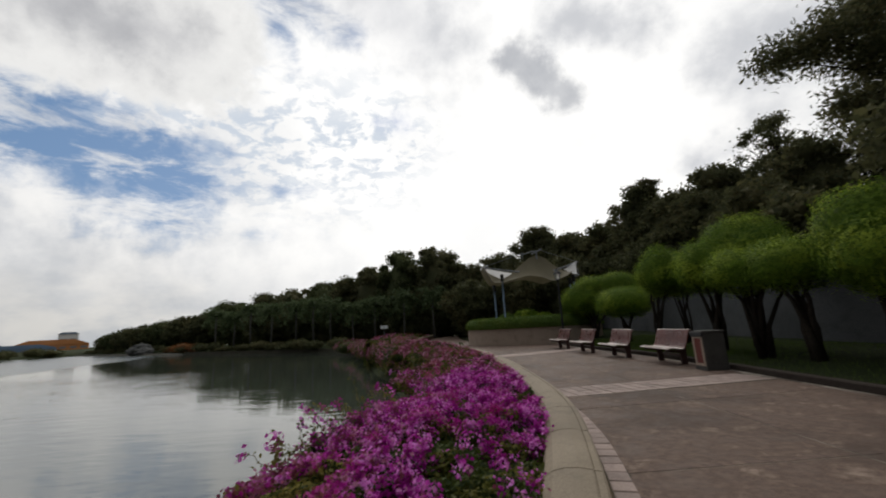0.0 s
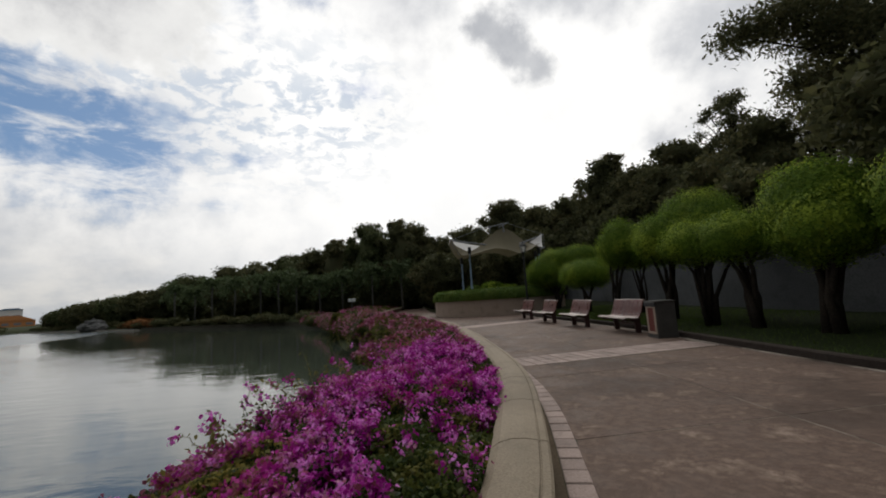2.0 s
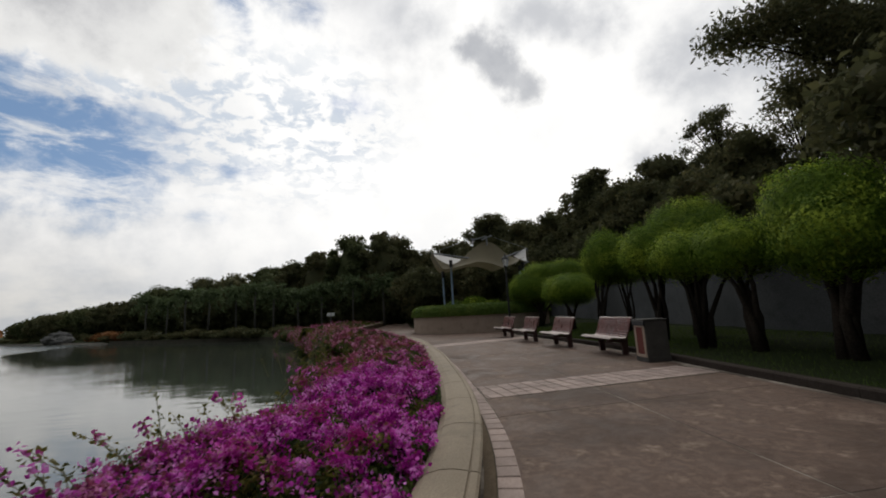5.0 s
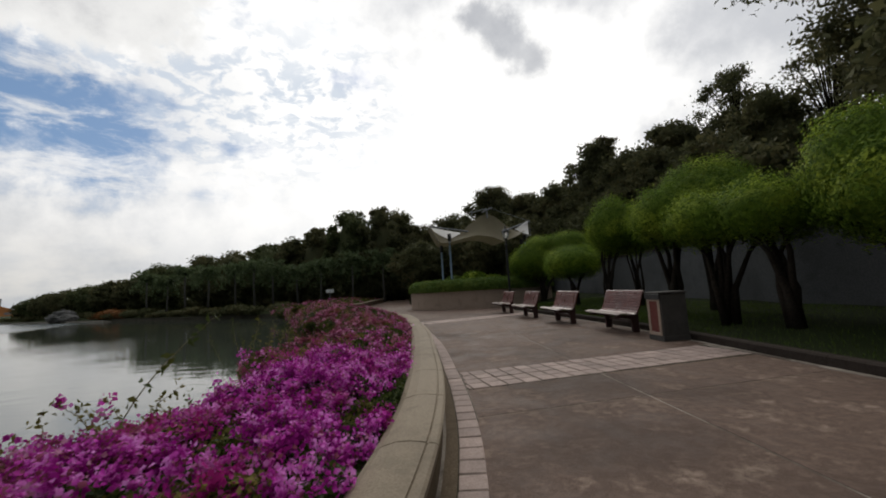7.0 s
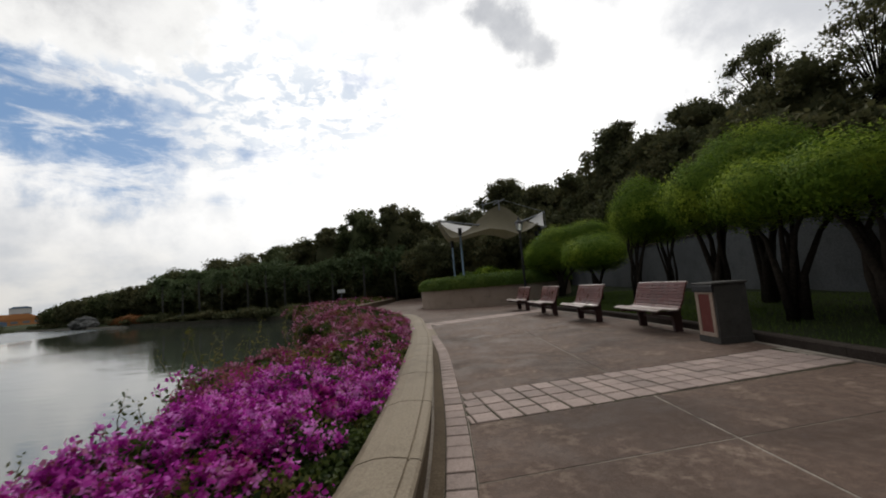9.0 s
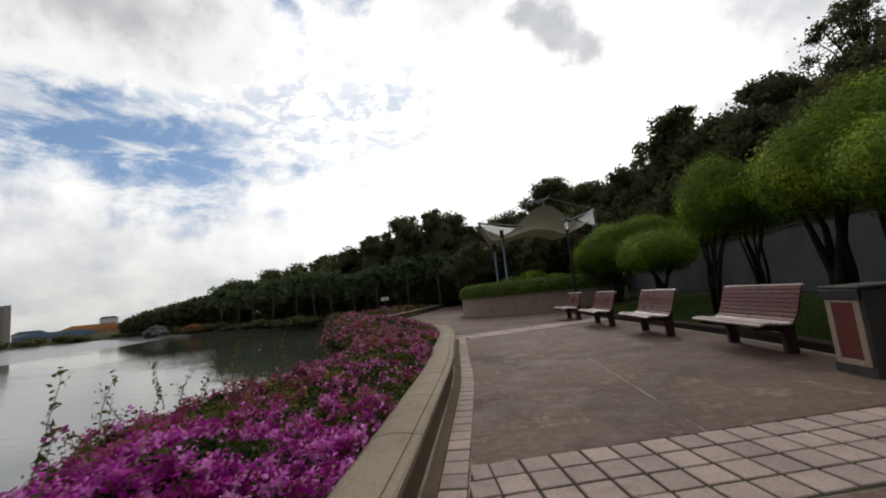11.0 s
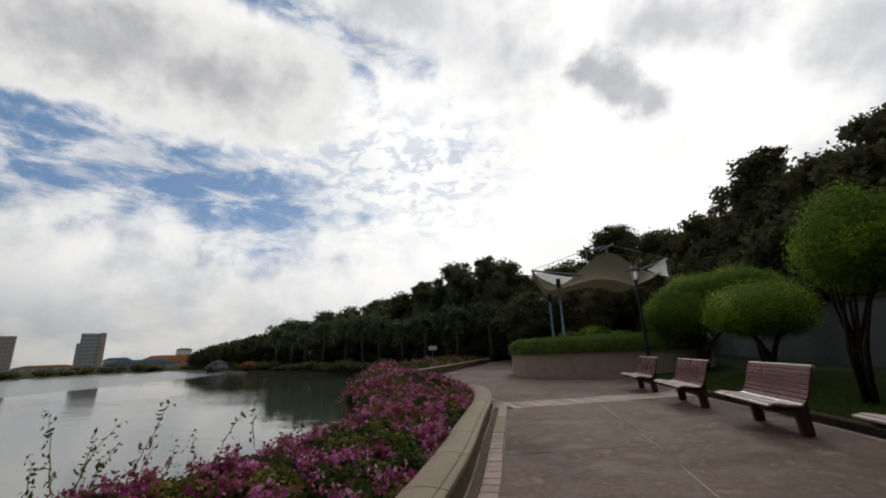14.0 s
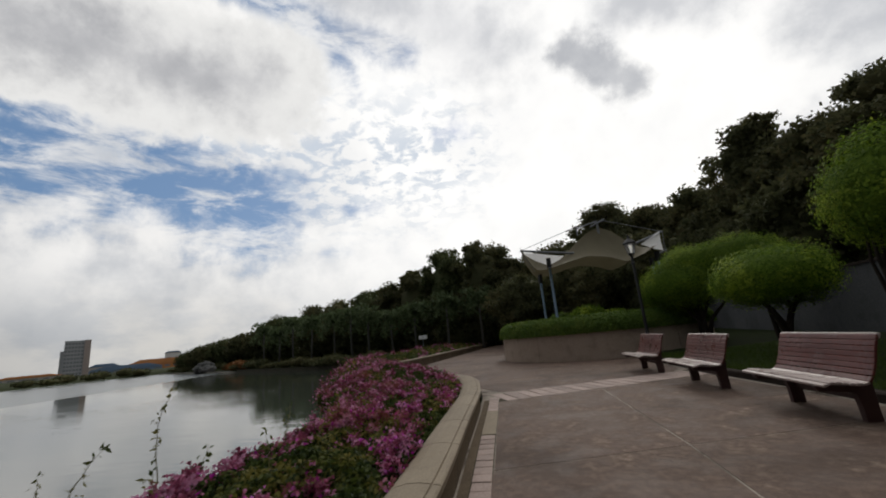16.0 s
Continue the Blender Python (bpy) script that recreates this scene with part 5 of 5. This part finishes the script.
def boulder(x, y, r, h, seed):
    bm = bmesh.new()
    lump(bm, (x, y, -0.55 + h * 0.35), (r, r * 0.8, h * 0.7), seed, 3, 0.4)
    tagged(part("boulder", bm, M_BOULDER), "pale grey boulder on the far bank", "rock", "boulders on the far bank")


for k, (x, y, r, h) in enumerate([(-69.6, 83.6, 1.6, 1.3), (-67.4, 82.6, 1.9, 1.9), (-65.4, 81.2, 1.5, 1.1), (-71.6, 85.2, 1.2, 0.9)]):
    boulder(x, y, r, h, 40 + k)
for k, (x, y, r, h) in enumerate([(-55.5, 76.6, 1.5, 1.5), (-53.2, 75.2, 1.7, 1.8), (-50.8, 73.4, 1.6, 1.6), (-48.4, 71.8, 1.5, 1.5), (-58.5, 78.8, 1.2, 1.1)]):
    shrub("russet_bush", "orange-brown bush on the far bank", x, y, -0.7, r, h, M_RUSSET, 0.22, 900, 1200 + k)

hut = thing("garden_hut", "small white hut with a red-brown roof behind the planter", "hut", pose(3.3, 46, -0.2, 0, 0, 10))
part("wall", prism([(-0.9, 0), (0.9, 0), (0.9, 2.2), (0, 3.1), (-0.9, 2.2)], 0, 1.8), M_WHITE, hut)
part("roof", prism([(-1.15, 2.0), (0, 3.15), (1.15, 2.0), (1.15, 2.12), (0, 3.3), (-1.15, 2.12)], -0.15, 1.95), M_ORANGE, hut, "red-brown pitched roof")
part("door", boxed(-0.35, 0.35, -0.03, 0.0, 0, 1.9), M_BENCHLEG, hut)
tower_two = thing("tower_block", "brown-grey tower block beyond the lake", "tower", pose(-368, 208, -0.3, 0, 0, 60))
part("main_block", boxed(-8, 8, 0, 12, 0, 25), M_TOWER_WARM, tower_two)
for j in range(8):
    for i in range(7):
        part("window", boxed(-7.4 + i * 2.15, -6.0 + i * 2.15, -0.07, 0.0, 1.8 + j * 2.9, 3.2 + j * 2.9), M_GLASS_DARK, tower_two)
_bank = resample([(-9.0, 39), (-15, 49), (-20, 52.2), (-25, 55), (-35, 60.5), (-50, 71)], 1.5)
bank = part("wall_shore", sweep(_bank, [(-0.1, -1.6), (0.25, -1.6), (0.25, -0.55), (-0.1, -0.5)], 0, len(_bank) - 1), M_SHORE)
tagged(bank, "low dark stone edge of the far bank", "wall", kind="structure")
_beach = resample([(-50, 71), (-67, 83), (-88, 96), (-104, 106)], 2.0)
beach = part("bank_edge", sweep(_beach, [(-1.0, -1.4), (0.5, -1.4), (0.4, -0.9), (-1.0, -0.62)], 0, len(_beach) - 1), M_BEACH)
tagged(beach, "pale bare edge of the far bank", "bank", kind="structure")

# sign by the palms
sign = thing("park_sign", "small white board on a post by the palms", "sign", pose(-9.4, 50, -0.2, 0, 0, 5))
part("post", tubed([(0, 0, 0), (0, 0, 2.1)], 0.04, 8), M_STEEL, sign)
part("board", boxed(-0.45, 0.45, -0.03, 0.03, 1.75, 2.15, 0.01), M_WHITE, sign)

# ---------------------------------------------------------------- flowering beds


def bed_top(s, u, x, y):
    """Height of the bushes at u across the bed (0 at the wall, 1 at the water)."""
    rise = 0.25 + 0.13 * math.sin(min(1.0, u * 1.8) * math.pi / 2) - 0.55 * max(0.0, u - 0.66) ** 1.3
    rise += 0.35 * min(1.0, max(0.0, (y - 15.5) / 3.0)) * math.sin(min(1.0, u) * math.pi)
    return rise + 0.11 * noise.noise(Vector((x * 1.1, y * 1.1, 3.0))) + 0.11 * noise.noise(Vector((x * 3.1, y * 3.1, 7.0)))


def flower_bed(name, label, line, inset, width_at, y_lo, y_hi, leaf_n, bract_n, leaf_size, bract_size, seed, dull):
    bed = thing(name, label, "flower bed", kind="stuff")
    r = np.random.default_rng(seed)
    pts = np.array(line)
    keep = (pts[:, 1] >= y_lo) & (pts[:, 1] <= y_hi)
    pts = pts[keep]
    # dark under-layer
    verts_, faces_ = [], []
    K = 9
    inner_ = []
    for i in range(len(pts)):
        a, b = pts[max(i - 1, 0)], pts[min(i + 1, len(pts) - 1)]
        way = (b - a) / (np.linalg.norm(b - a) + 1e-9)
        left = np.array([-way[1], way[0]])
        inner_.append((pts[i], left))
        for k in range(K):
            u = k / (K - 1)
            p = pts[i] + left * (inset + u * width_at(pts[i][1]))
            z = bed_top(0, u, *p) - 0.14 if k < K - 1 else -0.85
            verts_.append((p[0], p[1], z))
    for i in range(len(pts) - 1):
        for k in range(K - 1):
            q = i * K + k
            faces_.append((q, q + 1, q + K + 1, q + K))
    raw("under_growth", verts_, faces_, M_LEAF_BED, bed, smooth=True)

    def scatter(n, near_bias):
        i = (r.uniform(0, 1, n) ** near_bias * (len(pts) - 1.001)).astype(int)
        t = r.uniform(0, 1, n)
        u = r.uniform(0, 1.04, n)
        out = np.empty((n, 3))
        for k in range(n):
            p0, l0 = inner_[i[k]]
            p1, _l = inner_[i[k] + 1]
            p = p0 * (1 - t[k]) + p1 * t[k]
            p = p + l0 * (inset + u[k] * width_at(p[1]))
            out[k] = (p[0], p[1], bed_top(0, u[k], p[0], p[1]))
        return out, u

    c, u = scatter(leaf_n, 1.0)
    c[:, 2] += r.uniform(-0.16, 0.03, leaf_n)
    up_ = np.tile([0.0, 0.0, 1.0], (leaf_n, 1))
    quads("leaf_cover", leaves(r, c, leaf_size, up_, 0.45, 0.6), M_LEAF_BED, bed, "small green leaves")
    # heads of bloom, each a tuft of papery bracts
    c, u = scatter(bract_n, 1.0)
    drift = np.array([noise.noise(Vector((p[0] * 1.3, p[1] * 1.3, 11.0))) + 0.5 * noise.noise(Vector((p[0] * 3.4, p[1] * 3.4, 5.0))) + 1.0 * noise.noise(Vector((p[0] * 5.6, p[1] * 5.6, 2.0))) for p in c])
    thin_out = np.interp(c[:, 1], [1.0, 3.2, 4.6, 7.2, 8.6, 14.0], [0.60, 0.50, 0.08, 0.06, 0.52, 0.52])
    c = c[drift > r.uniform(-0.70, 0.28, bract_n) + thin_out]
    per = 36
    ball = r.normal(0, 1, (len(c), per, 3))
    ball *= (bract_size * r.uniform(0.6, 1.15, (len(c), 1, 1))) * np.array([1.0, 1.0, 0.8])
    c3 = (c[:, None, :] + ball).reshape(-1, 3)
    c3[:, 2] += np.repeat(r.uniform(-0.04, 0.10, len(c)), per)
    fade = np.array([dull(p[0], p[1]) for p in c3]) > r.uniform(0, 1, len(c3))
    nrm = np.tile([0.0, -0.2, 1.0], (len(c3), 1))
    q = leaves(r, c3, bract_size * 0.78, nrm, 0.25, 0.85)
    quads("bloom", q[~fade], M_BRACT, bed, "bright magenta papery bracts")
    quads("faded_bloom", q[fade], M_BRACT_DULL, bed, "faded crimson bracts")
    return bed


def width_one(y):
    return float(np.interp(y, [-3, 2, 3.5, 4.5, 5.8, 7, 8.2, 9.3, 10.2, 11, 13, 14, 16.3, 18, 19, 21], [2.2, 1.95, 2.2, 2.2, 1.7, 1.8, 2.4, 2.65, 1.98, 1.78, 1.8, 1.75, 2.7, 3.2, 3.2, 2.6]))


def dull_one(x, y):
    return float(np.interp(y, [0, 3, 6.5, 8, 9.5, 14, 17], [0.20, 0.14, 0.14, 0.42, 0.86, 0.92, 0.98])) + 0.5 * max(0.0, min(1.0, (0.1 - x) / 1.2))


flower_bed("bougainvillea_bed", "low bougainvillea with magenta bracts spilling towards the lake", WALL_LINE, 0.40, width_one, 0.2, 8.0, 190000, 5200, 0.042, 0.038, 61, dull_one)
flower_bed("bougainvillea_bed", "low bougainvillea with magenta bracts spilling towards the lake", WALL_LINE, 0.40, width_one, 7.9, 20.6, 210000, 4600, 0.052, 0.046, 62, dull_one)
flower_bed("bougainvillea_bed", "faded reddish bougainvillea in the farther bed", WALL2, 0.36, lambda y: float(np.interp(y, [24, 26, 30, 40, 60], [0.8, 1.6, 2.4, 5.0, 9.0])), 24, 60, 30000, 420, 0.13, 0.11, 63, lambda x, y: 0.95)


def bloom_bush(x, y, z, r, h, seed):
    s = thing("bougainvillea_bush", "faded crimson bougainvillea bush on the bank", "bush", None, "bushes along the bank")
    rg = np.random.default_rng(seed)
    bm = bmesh.new()
    lump(bm, (x, y, z + h * 0.45), (r * 0.8, r * 0.8, h * 0.45), seed, 2, 0.3)
    c, nn = on_ellipsoid(rg, 1900, (x, y, z + h * 0.5), (r, r, h * 0.52), 0.75)
    c += rg.normal(0, 0.06, c.shape)
    foliage("leaf_cover", leaves(rg, c, 0.085, nn, 0.3), bm, M_LEAF_BED, s)
    c, nn = on_ellipsoid(rg, 90, (x, y, z + h * 0.5), (r, r, h * 0.54), 0.95, -0.2)
    c = (c[:, None, :] + rg.normal(0, 0.07, (len(c), 14, 3))).reshape(-1, 3)
    quads("bloom", leaves(rg, c, 0.06, None, 0, 0.75), M_BRACT_DULL, s, "faded crimson bracts")


for k, (x, y, r, h) in enumerate([(-1.8, 17.4, 0.9, 1.4), (-2.5, 18.6, 1.1, 1.7), (-2.9, 19.9, 1.15, 1.75), (-3.0, 21.2, 1.0, 1.5), (-4.6, 24.2, 0.9, 1.4), (-5.4, 26.4, 1.0, 1.4), (-6.2, 29.4, 1.2, 1.4), (-7.4, 33.0, 1.4, 1.4), (-8.8, 37.0, 1.5, 1.4), (-11.5, 42.0, 1.7, 1.4)]):
    bloom_bush(x, y, -0.85, r, h, 950 + k)

# long shoots that stand out of the bed
r_ = np.random.default_rng(77)


def shoot(base, tip, seed, bloom=False):
    s = thing("bougainvillea_shoot", "long green shoot with small leaves rising from the bed", "branch", None, "long shoots over the bed")
    rr = np.random.default_rng(seed)
    b, e = Vector(base), Vector(tip)
    span = (e - b).length
    sway = Vector((rr.normal(0, 0.05), rr.normal(0, 0.05), 0.07)) * span
    pts = [b.lerp(e, k / 10) + sway * math.sin(math.pi * k / 10) + Vector(rr.normal(0, 0.006, 3)) for k in range(11)]
    part("stem", tubed(pts, [0.0055 * (1 - 0.07 * k) for k in range(11)], 5), M_STEM, s)
    cs = []
    for k in range(1, 11):
        for _ in range(2 if span < 0.5 else 3):
            cs.append(np.array(pts[k]) + rr.normal(0, 0.024, 3))
    for q in leaves(rr, np.array(cs), 0.045 if span < 0.7 else 0.058, None, 0, 0.5):
        raw("leaf", q, [(0, 1, 2, 3)], M_LEAF_BED, s)
    if bloom:
        for q in leaves(rr, np.array(pts[-1]) + rr.normal(0, 0.028, (14, 3)), 0.04, None, 0, 0.8):
            raw("bract", q, [(0, 1, 2, 3)], M_BRACT, s, "magenta bract")


SHOOTS = [(-0.42, 4.66, 0.28, 4.66, 1.12), (-0.50, 5.2, -0.05, 4.93, 0.69), (-0.85, 4.2, -1.05, 4.35, 0.82), (-0.62, 7.2, -0.52, 7.31, 0.99), (-0.5, 7.5, -0.42, 7.6, 0.9), (-1.76, 9.54, -1.84, 9.46, 0.93), (-1.59, 9.23, -1.6, 9.23, 0.60),
          (-1.66, 9.66, -1.47, 9.84, 0.77), (-1.14, 9.66, -0.94, 9.84, 0.94), (-1.24, 9.44, -1.12, 9.56, 0.67), (-0.71, 10.18, -0.51, 10.31, 0.79), (-1.86, 9.04, -1.96, 8.91, 0.62), (-1.04, 9.91, -0.97, 9.97, 0.55), (-1.1, 11.28, -1.05, 11.32, 1.03),
          (-1.04, 10.34, -1.09, 10.3, 0.58), (-0.96, 9.66, -0.9, 9.71, 0.62)]
for k, (x, y, u, v, w) in enumerate(SHOOTS):
    shoot((x, y, 0.24), (u, v, w), 900 + k)
for k in range(18):
    y = 5.6 + 0.5 * k + r_.uniform(-0.2, 0.2)
    x = STRIP(y) - 0.69 - width_one(y) * r_.uniform(0.5, 0.95)
    shoot((x, y, 0.2), (x + r_.normal(0.05, 0.12), y + r_.normal(0, 0.12), r_.uniform(0.5, 0.8)), 960 + k)
# looser sprays that lean out over the water
for k in range(22):
    y = 2.6 + 0.13 * k + r_.uniform(-0.1, 0.1)
    x = STRIP(y) - 0.69 - width_one(y) * r_.uniform(0.86, 1.0)
    shoot((x + 0.05, y, 0.14), (x - r_.uniform(0.1, 0.4), y + r_.uniform(-0.1, 0.2), r_.uniform(0.38, 0.62)), 1060 + k, k % 2 == 0)
# short sprigs that fray the edge of the bed above the water
for k in range(26):
    y = 2.4 + 0.28 * k + r_.uniform(-0.1, 0.1)
    x = STRIP(y) - 0.69 - width_one(y) * r_.uniform(0.93, 1.0)
    shoot((x + 0.05, y, 0.16), (x - r_.uniform(0.02, 0.22), y - r_.uniform(-0.1, 0.15), r_.uniform(0.34, 0.56)), 1000 + k, k % 3 != 0)
